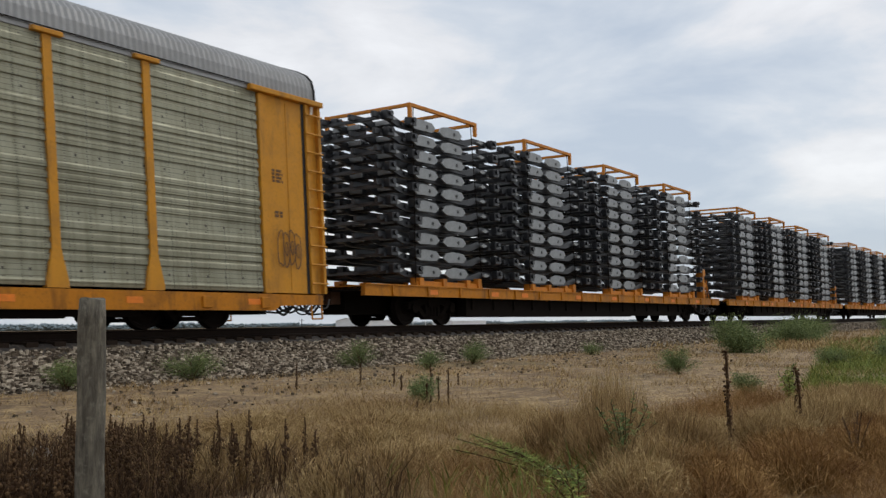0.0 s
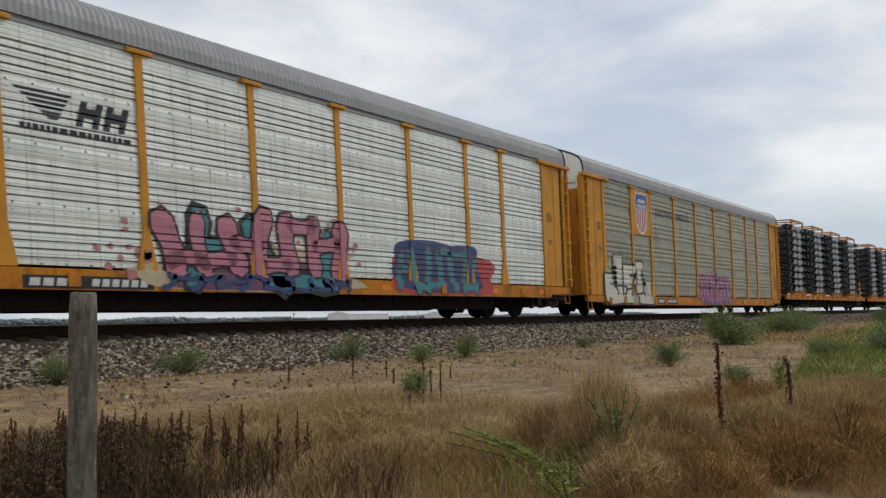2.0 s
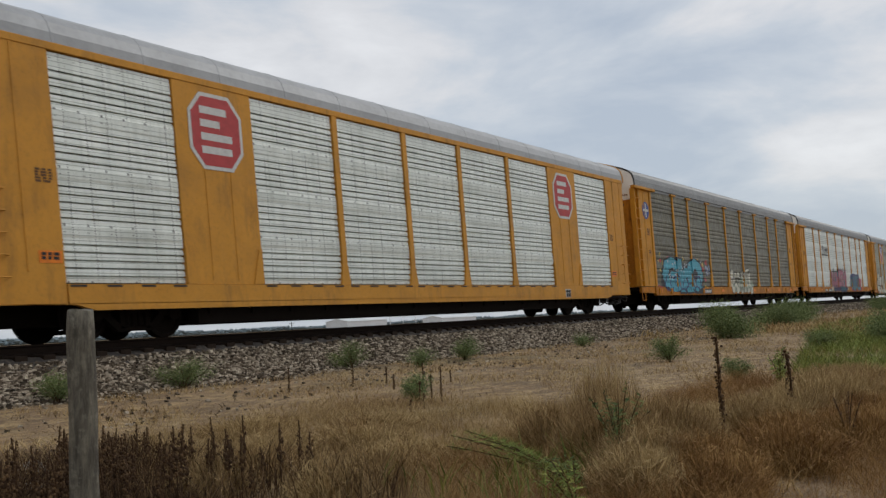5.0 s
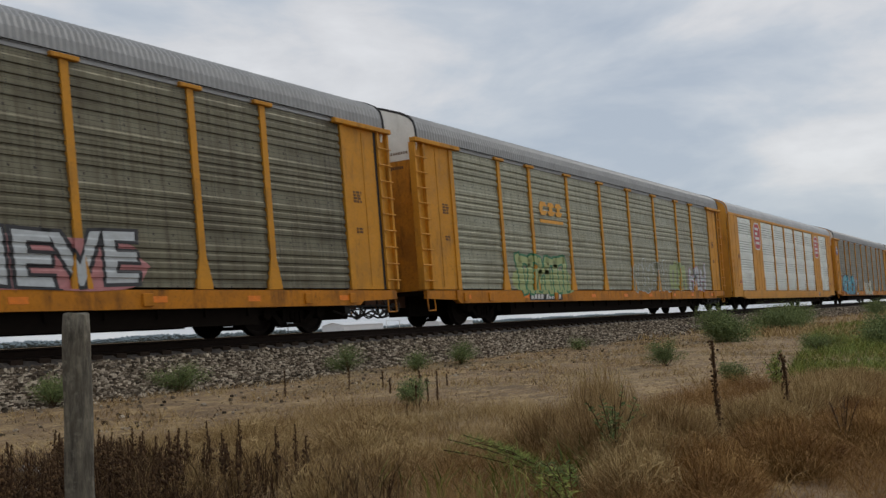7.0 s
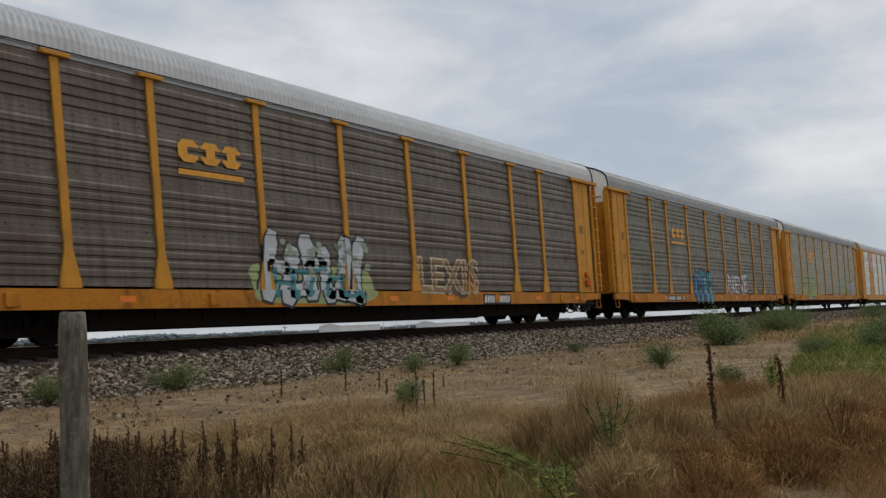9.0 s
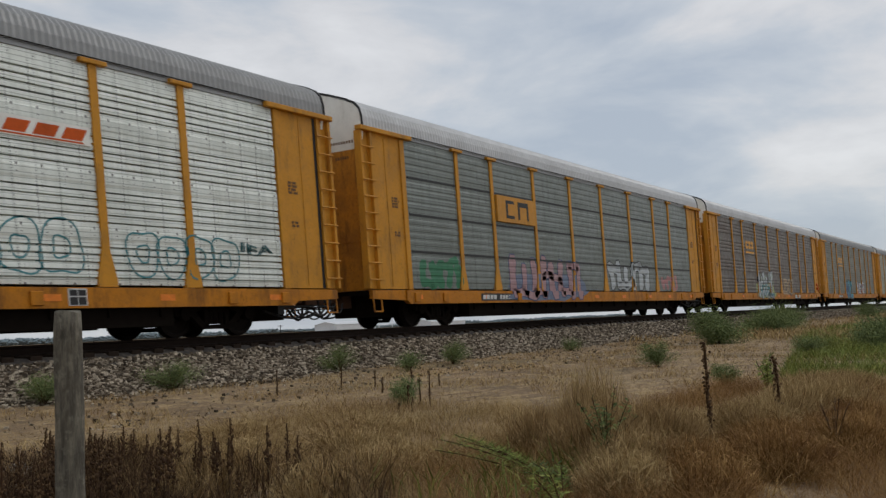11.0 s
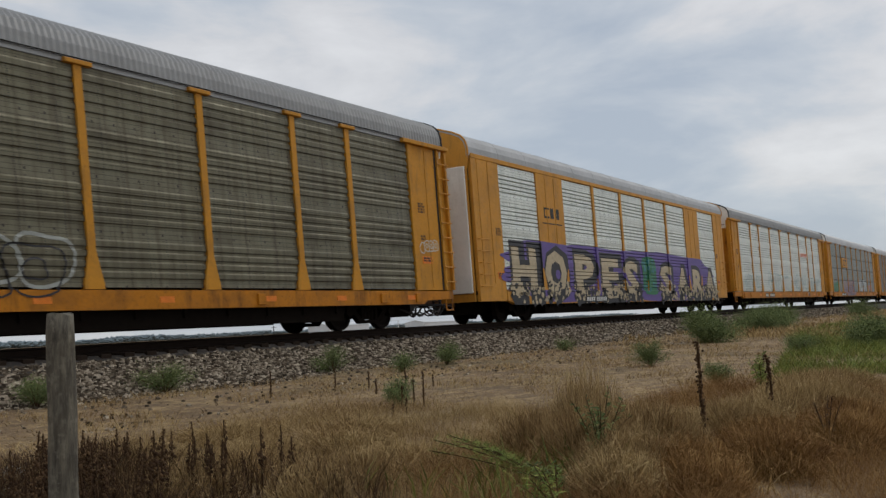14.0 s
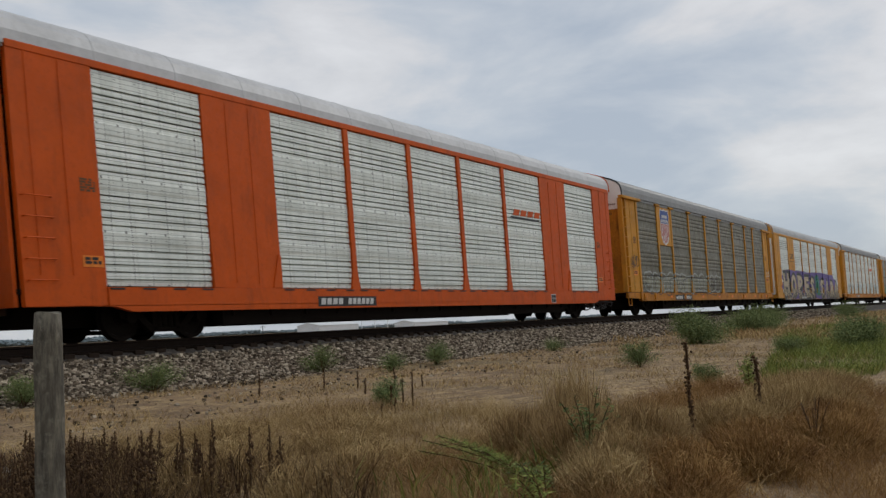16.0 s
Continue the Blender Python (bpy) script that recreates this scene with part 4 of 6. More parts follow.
spray_piece(car3, [(chips(random.Random(31), 46, -11.6, -4.6, 0.8, 2.35, 0.16), RED_S), (chips(random.Random(32), 26, -11.4, -4.5, 0.9, 2.45, 0.11), YEL_S), (blob(rng, -11.5, -5.2, 0.6, 2.0, rough=0.25), INK)]
            + lettered("GkO", -11.2, -5.5, 0.64, 2.35, CYAN, INK, wave=0.03, bold=0.085, rim=0.045) + [(strokes(random.Random(36), 9, -11.0, -5.8, 0.75, 1.5, 0.12), DEEP), (chips(random.Random(35), 26, -11.0, -5.7, 1.3, 2.2, 0.09), ICE)], "bright cyan spray-painted letters with black rims and pale flecks")
spray_piece(car3, lettered("SH", -5.15, -4.45, 1.5, 2.0, ICE, BLUE_S, bold=0.02, rim=0.05), "small blue and white tag")
spray_piece(car3, [(blob(rng, -1.5, 3.3, 0.62, 1.5, 50, 0.3), SAGE)] + barred(34, 6, -1.2, 2.7, 0.72, 1.85, BONE, INK, 0.46, 0.035) + [(strokes(random.Random(37), 5, 0.4, 2.4, 0.8, 1.5, 0.16), SAGE)], "pale green and white spray-painted letters")
plate(car3[0], -6.95, -4.6, 0.64, 0.86)
bm = B()
rod(bm, (-12.45, -1.443, 4.15), (-12.45, -1.45, 4.15), 0.36, 24)
disc = part("round_emblem", bm, BLUE_S, car3[0], "round blue and white railway emblem")
bm = B()
box(bm, -12.75, -12.15, -1.45, -1.454, 4.1, 4.2)
box(bm, -12.5, -12.4, -1.45, -1.454, 3.86, 4.44)
part("emblem_cross", bm, LETTER, disc)

car4 = f_car(4, 0.25, YELLOW_B, "yellow flush-sided auto carrier with bright silver screens", ROOF_M)
for i, cx in enumerate((8.0, -8.0)):
    pts = [(cx + 0.72 * px, 4.1 + 0.78 * pz) for px, pz in ((-0.55, 1), (0.55, 1), (1, 0.5), (1, -0.5), (0.55, -1), (-0.55, -1), (-1, -0.5), (-1, 0.5))]
    bm = B()
    prism(bm, pts, -1.475, -1.49)
    board = part("octagon_emblem", bm, LETTER, car4[0], "faded red octagonal railway emblem with white rim")
    bm = B()
    prism(bm, [(cx + (x - cx) * 0.9, 4.1 + (z - 4.1) * 0.9) for x, z in pts], -1.49, -1.494)
    part("emblem_field", bm, RED_S, board)
    for k in range(4):
        bm = B()
        box(bm, cx - 0.42, cx + (0.3, 0.1, 0.42, 0.4)[k], -1.494, -1.498, 4.45 - 0.27 * k, 4.6 - 0.27 * k)
        part("emblem_bar", bm, LETTER, board)

test_box(car4[0], 7.8, 0.60, 0.88, 1.5)
car5 = t_car(5, 0.0, GREY, ROOF, "yellow-posted auto carrier with dull grey screens, lightly tagged")
spray_piece(car5, [(blob(rng, -8.8, -4.3, 0.8, 1.7), LIME)] + barred(51, 6, -8.5, -4.6, 0.9, 2.1, LIME, GREEN_S, 0.36, 0.07), "lime and dark green spray-painted letters")
spray_piece(car5, barred(52, 7, 1.3, 5.5, 1.0, 2.2, GREY, ICE, 0.42, 0.03) + barred(53, 5, 5.7, 8.0, 1.0, 2.2, LIME, SAGE, 0.3, 0.03) + barred(54, 5, 8.2, 10.9, 1.0, 2.2, ICE, MAUVE, 0.3, 0.03), "pale spray-painted letters")
car6 = t_car(6, 0.0, DARK, ROOF, "yellow-posted auto carrier with grimy dark screens, blue and white graffiti")
spray_piece(car6, [(blob(rng, -4.3, -0.8, 0.6, 2.0), DEEP)] + barred(61, 4, -3.8, -1.1, 0.64, 2.05, CYAN, INK, 0.44, 0.10) + [(strokes(random.Random(62), 5, -3.9, -2.2, 0.7, 1.9, 0.22), DEEP), (chips(random.Random(63), 12, -3.8, -1.0, 1.6, 2.1, 0.06), ICE)], "blue and black spray-painted letters")
spray_piece(car6, [(blob(rng, 1.4, 5.9, 0.9, 1.9), ROSE)] + lettered("NEVE", 1.7, 5.6, 0.98, 2.05, ICE, INK, bold=0.02, rim=0.05), "white spray-painted letters with red haze")
for c in (car5, car6):
    slab_emblem(c, -6.5, -4.8, 3.5, 3.95, GOLD)
    plate(c[0], -7.8, -5.4, 0.64, 0.88)

car7 = t_car(7, 0.0, BROWN, ROOF_W, "yellow-posted auto carrier with rust-stained brown screens")
spray_piece(car7, [(blob(rng, 1.3, 5.0, 0.72, 2.0, 60, 0.4), SOOT)] + lettered("LEXIS", 1.55, 4.75, 0.88, 1.92, TAN, CREAM, wave=0.02, bold=0.01, rim=0.04), "cream spray-painted letters with orange haze")
spray_piece(car7, [(blob(rng, -4.9, -0.3, 0.62, 1.6), LIME)] + barred(72, 6, -4.5, -0.7, 0.75, 2.2, ICE, INK, 0.46, 0.06) + [(strokes(random.Random(73), 6, -4.3, -0.8, 0.8, 1.5, 0.16), TEAL), (chips(random.Random(74), 30, -4.4, -0.6, 1.3, 2.1, 0.12), SAGE)], "ice-blue spray-painted letters")
plate(car7[0], 4.8, 6.5, 0.60, 0.9)
bm = B()
box(bm, 12.3, 12.62, -1.44, -1.56, 1.22, 1.42, 0.02)
rod(bm, (12.4, -1.44, 1.62), (12.4, -1.52, 1.62), 0.09, 12)
pipe(bm, [(12.4, -1.5, 1.6), (12.62, -1.5, 1.5), (12.62, -1.5, 1.3), (12.7, -1.5, 1.05)], 0.02, 6)
part("hand_brake", bm, ORANGE, car7[0], "small orange brake fittings on the corner panel")
slab_emblem(car7, -6.5, -4.8, 3.5, 3.95, GOLD)

car8 = t_car(8, 0.0, SLATE, ROOF_W, "yellow-posted auto carrier with slate grey screens and pale roof", ribs=0.010, seams=True)
bm = B()
box(bm, -6.95, -4.4, -1.44, -1.535, 3.12, 3.95, 0.01)
board = part("emblem_board", bm, YELLOW_B, car8[0], "yellow board with dark railway emblem")
bm = B()
for x0, x1, z0, z1 in ((-6.4, -6.28, 3.35, 3.72), (-6.4, -5.85, 3.72, 3.82), (-6.4, -5.85, 3.25, 3.35), (-5.6, -5.48, 3.25, 3.82), (-5.0, -4.88, 3.25, 3.82), (-5.5, -5.0, 3.66, 3.82)):
    box(bm, x0, x1, -1.535, -1.54, z0, z1)
part("emblem_bar", bm, BLACK, board)
spray_piece(car8, [(strokes(random.Random(81), 5, -11.4, -9.2, 1.1, 1.8, 0.36), GREEN_S)], "green spray-painted bars")
spray_piece(car8, [(blob(rng, -6.8, -0.4, 0.6, 1.6, 60, 0.35), HAZE)] + barred(82, 8, -6.4, -0.8, 0.8, 2.05, DUSTY, DEEP, 0.40, 0.035), "pink and blue spray-painted letters")
spray_piece(car8, barred(83, 6, 1.6, 6.3, 1.1, 2.1, ICE, INK, 0.5, 0.05), "white spray-painted letters")
spray_piece(car8, [(strokes(random.Random(84), 4, 7.6, 9.9, 1.1, 1.7, 0.3), ROSE)], "red spray-painted bars")
plate(car8[0], -8.3, -6.0, 0.66, 0.88)

car9 = t_car(9, 0.0, SILVER, ROOF, "yellow-posted auto carrier with bright silver screens and teal outlines", ribs=0.07)
spray_piece(car9, loops(91, 4, -11.2, -8.9, 1.12, 1.95, TEAL) + loops(92, 2, -8.6, -7.2, 1.2, 1.9, TEAL), "thin teal spray-painted letter outlines")
spray_piece(car9, loops(93, 6, -5.5, -1.4, 1.15, 2.15, TEAL) + outline("IFA", -0.9, 0.3, 1.85, 2.05, TEAL), "thin teal spray-painted letter outlines")
spray_piece(car9, loops(94, 6, 1.9, 6.6, 1.15, 2.1, TEAL) + loops(95, 4, 7.6, 10.4, 1.15, 2.0, TEAL) + outline("IFA", 10.5, 11.5, 1.7, 1.9, TEAL, r=0.03), "thin teal spray-painted letter outlines")
bm = B()
box(bm, 4.5, 6.95, -1.445, -1.47, 3.48, 3.82)
board = part("emblem_board", bm, WHITE, car9[0], "white board with red railway emblem")
bm = B()
for i in range(4):
    prism(bm, [(4.7 + 0.55 * i, 3.55), (5.12 + 0.55 * i, 3.55), (5.24 + 0.55 * i, 3.76), (4.82 + 0.55 * i, 3.76)], -1.47, -1.474)
box(bm, 4.62, 6.8, -1.47, -1.473, 3.50, 3.53)
part("emblem_bar", bm, ORANGE, board)
test_box(car9[0], 6.4, 0.64, 0.94, 1.52)
plate(car9[0], -6.75, -4.35, 0.64, 0.88)

car10 = f_car(10, 0.0, YELLOW_B, "yellow flush-sided auto carrier covered in purple graffiti", ROOF_M, True)
spots = ((-11.2, "H"), (-8.9, "O"), (-6.3, "P"), (-3.8, "E"), (-1.6, "S"), (2.9, "S"), (5.3, "A"), (7.5, "R"), (9.7, "A"))
coats = [(blob(rng, -12.4, 11.5, 0.50, 2.75, 160, 0.12), PURPLE)]
shadow, fill = B(), B()
for x, ch in spots:
    w = 1.75 if x < 0 else 1.55
    for b, grow, target in ((text_mesh(ch, 0.16), 0, shadow), (text_mesh(ch, 0.05), 0, fill)):
        if target is shadow:
            like = fit_rect(b, x - 0.14, x + w + 0.42, 0.52, 2.62 - 0.02 * (x + 11))
        else:
            fit_rect(b, x, x + w, 0.85, 2.42 - 0.02 * (x + 11))
        me = mesh_of(b, "tmp")
        target.from_mesh(me)
        bpy.data.meshes.remove(me)
coats += [(shadow, INK), (fill, CREAM)]
rub = random.Random(77)
dark, pale = B(), B()
for x, ch in spots:
    for count, size, target in ((16, 0.2, dark), (34, 0.11, pale)):
        me = mesh_of(chips(rub, count, x - 0.25, x + 2.0, 0.58, 1.25, size), "tmp")
        target.from_mesh(me)
        bpy.data.meshes.remove(me)
coats += [(dark, INK), (pale, CREAM)]
spray_piece(car10, coats, "purple ground with cream spray-painted letters crumbling into rubble", F_FLATS, 1.5)
spray_piece(car10, [(blob(rng, 0.55, 2.5, 0.75, 2.5, 30), GREEN_S), (chips(rub, 26, 0.7, 2.3, 0.9, 2.3, 0.14), TEAL)], "dark green spray-painted shape", F_FLATS, 1.5, 0.022)
plate(car10[0], -5.7, -3.6, 0.56, 0.80, 1.528)
bm = B()
for x0, x1, z0, z1 in ((-8.6, -8.2, 3.8, 3.87), (-8.6, -8.53, 3.5, 3.87), (-8.6, -8.2, 3.5, 3.57), (-8.1, -7.85, 3.5, 3.87), (-7.7, -7.4, 3.5, 3.87), (-8.75, -7.2, 3.3, 3.34)):
    box(bm, x0, x1, -1.475, -1.481, z0, z1)
part("emblem_bar", bm, BLACK, car10[0], "black railway emblem as plain bars")

car11 = t_car(11, 0.0, DARK, ROOF, "yellow-posted auto carrier with grimy dark screens and white outlines", shield=(-9.13, -7.1))
spray_piece(car11, [(blob(rng, -11.5, -0.2, 0.98, 1.75, 90, 0.2), GREY)] + loops(111, 12, -11.4, 1.0, 1.0, 1.9, PALE, 0.07) + loops(112, 11, -11.1, 0.8, 0.85, 1.75, INK, 0.035), "thin white and black spray-painted outlines")
plate(car11[0], -7.4, -4.75, 0.62, 0.86)
for e in (-1, 1):
    bm = B()
    box(bm, e * 12.45 - 0.26, e * 12.45 + 0.26, -1.43, -1.447, 1.72, 1.92)
    sign = part("sign", bm, AMBER, car11[0], "orange warning plate with black print")
    bars(sign, e * 12.45 - 0.22, e * 12.45 + 0.22, 1.76, 1.89, BLACK, 1.447, 2, seed=e + 5)
spray_piece(car11, [(loops(113, 4, 12.05, 12.95, 2.05, 2.35, BONE, 0.03)[0][0], BONE)], "small white tag")
spray_piece(car11, [(loops(114, 3, -12.95, -12.1, 2.05, 2.5, INK, 0.035)[0][0], INK)], "small black tag")

car12 = f_car(12, 0.0, ORANGE, "bright orange flush-sided auto carrier with silver screens", ROOF_W)
bm = B()
for i in range(4):
    prism(bm, [(4.8 + 0.52 * i, 3.52), (5.2 + 0.52 * i, 3.52), (5.32 + 0.52 * i, 3.72), (4.92 + 0.52 * i, 3.72)], -1.452, -1.458)
part("emblem_bar", bm, ORANGE, car12[0], "orange-red railway emblem as plain slabs")
bm = B()
prism(bm, [(4.62, 3.40), (6.7, 3.40), (6.8, 3.46), (4.62, 3.48)], -1.452, -1.457)
part("emblem_line", bm, BLACK, car12[0])
test_box(car12[0], 7.4, 0.58, 0.88, 1.5)
plate(car12[0], -5.75, -3.4, 0.58, 0.82, 1.503)
car13 = t_car(13, 0.25, GREY, ROOF, "yellow-posted auto carrier with dull grey screens and pale end", yellow=WHITE)


# ---- flat cars with stacked truck chassis ----
def chassis_mesh():
    """Ladder frames laid side by side in one layer: rails with kick-ups, cross members, brackets."""
    dark = B()
    for y in (-1.25, -0.5, 0.45, 1.25):
        prism(dark, [(-2.95, 0.16), (-2.95, 0.30), (-2.2, 0.31), (-1.75, 0.20), (1.2, 0.18), (1.7, 0.31), (2.75, 0.30), (2.75, 0.19), (1.85, 0.17), (1.35, 0.03), (-1.9, 0.05), (-2.35, 0.17)], y - 0.05, y + 0.05)
    for x in (-2.75, -1.8, -0.6, 0.9, 2.3):
        box(dark, x - 0.05, x + 0.05, -1.35, 1.38, 0.11, 0.19)
    for x in (-2.5, -1.5, 2.6):
        for y in (-1.38, 0.3, 1.4):
            box(dark, x - 0.14, x + 0.14, y - 0.1, y + 0.1, 0.12, 0.36, 0.02)
            rod(dark, (x, y - 0.16, 0.28), (x, y + 0.16, 0.28), 0.07, 8)
    for x0 in (-1.62, -0.3):
        rod(dark, (x0 + 0.75, -1.48, 0.2), (x0 + 0.75, -1.42, 0.2), 0.05, 8)
    bmesh.ops.recalc_face_normals(dark, faces=dark.faces)
    plate_bm, cross_bm, lug_bm = B(), B(), B()
    prism(plate_bm, [(0, 0.16), (0.12, 0.3), (0.45, 0.36), (1.0, 0.33), (1.15, 0.2), (0.98, 0.08), (0.2, 0.06)], -1.47, -1.43)
    box(cross_bm, -0.025, 0.025, -0.45, 0.45, 0.16, 0.28)
    prism(lug_bm, [(0, 0.19), (0.16, 0.26), (0.34, 0.21), (0.16, 0.15)], -1.42, -1.37)
    out = [mesh_of(dark, "chassis_frame")]
    for name, b in (("bracket_plate", plate_bm), ("cross_plate", cross_bm), ("lug", lug_bm)):
        bmesh.ops.recalc_face_normals(b, faces=b.faces)
        out.append(mesh_of(b, name))
    return out


FR_D, PLATE, CROSS, LUG = chassis_mesh()
FR_D.materials.append(FRAME_BLACK)
for me in (PLATE, CROSS, LUG):
    me.materials.append(FRAME_GREY)
FITTINGS = ((PLATE, -1.62, 0), (PLATE, -0.3, 0), (CROSS, -1.925, -0.775), (CROSS, -1.925, 0.45), (LUG, -2.45, 0), (LUG, 1.75, 0), (LUG, 2.55, 0))


def flat_car(n, dx):
    root = tagged(new("flat_car"), "yellow flat car loaded with stacks of black truck chassis", "railway car", "flat cars of chassis")
    moving.append((root, START - PITCH / 2 - (n - 1) * PITCH + dx))
    bm = B()
    box(bm, -13.5, 13.5, -1.36, 1.36, 0.9, 0.985)
    part("deck", bm, SILL, root)
    for s in (-1, 1):
        bm = B()
        prism(bm, [(-13.5, 0.74), (13.5, 0.74), (13.5, 1.0), (-13.5, 1.0)], s * 1.37, s * 1.5)
        box(bm, -13.5, 13.5, s * 1.37, s * 1.54, 1.0, 1.03)
        for x in np.arange(-12.4, 12.5, 1.55):
            box(bm, x - 0.04, x + 0.04, s * 1.5, s * 1.54, 0.76, 1.0)
        sill = part("side_sill", bm, SILL, root, "rust-streaked yellow side sill")
        for x in (-10.6, -7.4, -5.6, -1.8, 1.2, 4.4, 7.3, 10.4):
            bm = B()
            box(bm, x - 0.2, x + 0.2, s * 1.5, s * 1.506, 0.8, 0.93)
            part("reflector", bm, AMBER, sill)
    underframe(root, 0.72)
    gear(root)
    for cx in (-9.65, -3.5, 2.5, 8.6):
        e = new("chassis_stack")
        e.parent = root
        e.location.x = cx
        e["label"] = "stack of black and bare steel truck chassis in an orange rack"
        bm = B()
        for y in (-1.3, 1.3):
            box(bm, -1.55, 1.65, y - 0.1, y + 0.1, 1.03, 1.16)
            for x in (-1.4, -0.3, 0.9, 1.5):
                box(bm, x - 0.09, x + 0.09, y - 0.16, y + 0.16, 1.03, 1.24 + 0.06 * (x > 1))
        part("base_rack", bm, RACK, e)
        bm = B()
        for y in (-1.42, 1.42):
            box(bm, -1.65, 1.65, y - 0.045, y + 0.045, 5.72, 5.81)
            for x in (-1.6, 1.6):
                box(bm, x - 0.045, x + 0.045, y - 0.045, y + 0.045, 5.42, 5.72)
        for x in (-1.6, 0.0, 1.6):
            box(bm, x - 0.045, x + 0.045, -1.42, 1.42, 5.722, 5.80)
        part("top_rack", bm, RACK, e)
        jit = random.Random(n * 10 + int(cx))
        for k in range(10):
            f = part("chassis_frame", FR_D, None, e)
            f.location = (jit.uniform(-0.04, 0.04), jit.uniform(-0.02, 0.02), 1.2 + 0.432 * k)
            for me, x, y in FITTINGS:
                part(me.name.split(".")[0], me, None, f).location = (x, y, 0)
        for x, y in ((-1.75, -1.5), (1.55, -1.5), (-1.75, 1.5), (1.55, 1.5)):
            bm = B()
            rod(bm, (x, y, 1.1), (x * 0.85, y * 0.97, 5.7), 0.012, 5)
            part("tie_down_chain", bm, UNDER, e)
    bm = B()
    box(bm, 11.5, 11.75, -1.42, -1.1, 1.03, 2.3, 0.03)
    box(bm, 11.45, 11.8, -1.46, -1.2, 1.5, 1.75, 0.02)
    box(bm, 11.45, 11.8, -1.46, -1.2, 2.05, 2.35, 0.02)
    rod(bm, (12.2, -1.3, 1.0), (12.35, -1.3, 1.9), 0.02, 6)
    rod(bm, (12.6, -1.3, 1.0), (12.35, -1.3, 1.9), 0.02, 6)
    part("brake_stand", bm, RACK, root, "orange brake stand at the car's end")


for n in (0, -1, -2):
    flat_car(n, 0.0)


# ---- ground and track ----
def land(x, y):
    """Height of the ground."""
    z = float(np.interp(y, (-80, 0, 3, 6, 10, 12.3, 13.2, 18.2, 20, 60, 5000), (-1.25, -1.14, -1.06, -0.99, -0.93, -0.86, -0.84, -0.84, -0.95, -1.2, -1.6)))
    if abs(x) < 130 and -8 < y < 13:
        z += 0.05 * noise.noise(Vector((x * 0.35, y * 0.5, 0))) + 0.02 * noise.noise(Vector((x * 1.9, y * 1.9, 3)))
    return z


def grid_mesh(xs, ys, height, name):
    me = bpy.data.meshes.new(name)
    verts = [(x, y, height(x, y)) for y in ys for x in xs]
    n = len(xs)
    faces = [(j * n + i, j * n + i + 1, j * n + n + i + 1, j * n + n + i) for j in range(len(ys) - 1) for i in range(n - 1)]
    me.from_pydata(verts, [], faces)
    for p in me.polygons:
        p.use_smooth = True
    return me


def soil():
    g = Nodes("dry_soil", 0.95)
    c = g.mix(g.step(g.noise(0.55, detail=6), 0.36, 0.64), (0.165, 0.108, 0.06), (0.305, 0.208, 0.115))
    c = g.mix(g.step(g.noise(2.6, (1, 1.6, 1), 7), 0.46, 0.66), c, (0.47, 0.335, 0.165))
    c = g.mix(g.step(g.noise(11.0, (1, 1.8, 1), 7), 0.48, 0.66, 0, 0.85), c, (0.11, 0.075, 0.045))
    c = g.mix(g.step(g.noise(0.25, detail=3), 0.56, 0.7, 0, 0.35), c, (0.12, 0.12, 0.055))
    g.bump(g.noise(16, detail=6), 0.8, 0.05)
    return g.done(c)


def gravel():
    g = Nodes("ballast_gravel", 0.9)
    v = g.n.new("ShaderNodeTexVoronoi")
    v.inputs["Scale"].default_value = 13
    g.l.new(g.tc, v.inputs["Vector"])
    s = g.n.new("ShaderNodeSeparateColor")
    g.l.new(v.outputs["Color"], s.inputs[0])
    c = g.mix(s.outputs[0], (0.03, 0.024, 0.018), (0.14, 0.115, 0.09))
    # cell edges go near black: shade between the stones, put into the colour
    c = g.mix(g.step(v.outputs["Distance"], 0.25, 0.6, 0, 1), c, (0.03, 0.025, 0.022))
    g.bump(v.outputs["Distance"], -0.9, 0.05)
    return g.done(c)


def spread(a, b, fine, far, k=1.25):
    """Lines that lie dense between a and b and thin out towards far on both sides."""
    mid = list(np.arange(a, b, fine))
    out, step, x = [], fine, b
    while x < far[1]:
        out.append(x)
        step *= k
        x += step
    out.append(far[1])
    low, step, x = [], fine, a - fine
    while x > far[0]:
        low.append(x)
        step *= k
        x -= step
    low.append(far[0])
    return low[::-1] + mid + out


SOIL, GRAVEL = soil(), gravel()
tagged(part("ground", grid_mesh(spread(0, 46, 0.4, (-900, 4500)), spread(0, 13, 0.3, (-400, 4500)), land, "ground"), SOIL, None), "dry bare ground with straw and dust", "ground", kind="structure")


def bed(x, y):
    d = abs(y - TRACK)
    z = float(np.interp(d, (0, 1.2, 1.38, 1.6, 3.25, 3.6), (-0.21, -0.215, -0.30, -0.42, -0.84, -0.93)))
    return z + (0.03 * noise.noise(Vector((x * 2.3, y * 2.3, 9))) if 0 < x < 90 else 0)


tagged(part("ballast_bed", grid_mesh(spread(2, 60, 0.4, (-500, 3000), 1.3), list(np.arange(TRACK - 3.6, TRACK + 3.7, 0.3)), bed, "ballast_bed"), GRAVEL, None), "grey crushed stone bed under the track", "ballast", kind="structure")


def pieces(name, verts, faces, material, label, category):
    """One joined mesh of very many small pieces."""
    me = bpy.data.meshes.new(name)
    me.from_pydata(verts.tolist(), [], faces.tolist())
    me.materials.append(material)
    return tagged(new(name, me), label, category, kind="stuff")


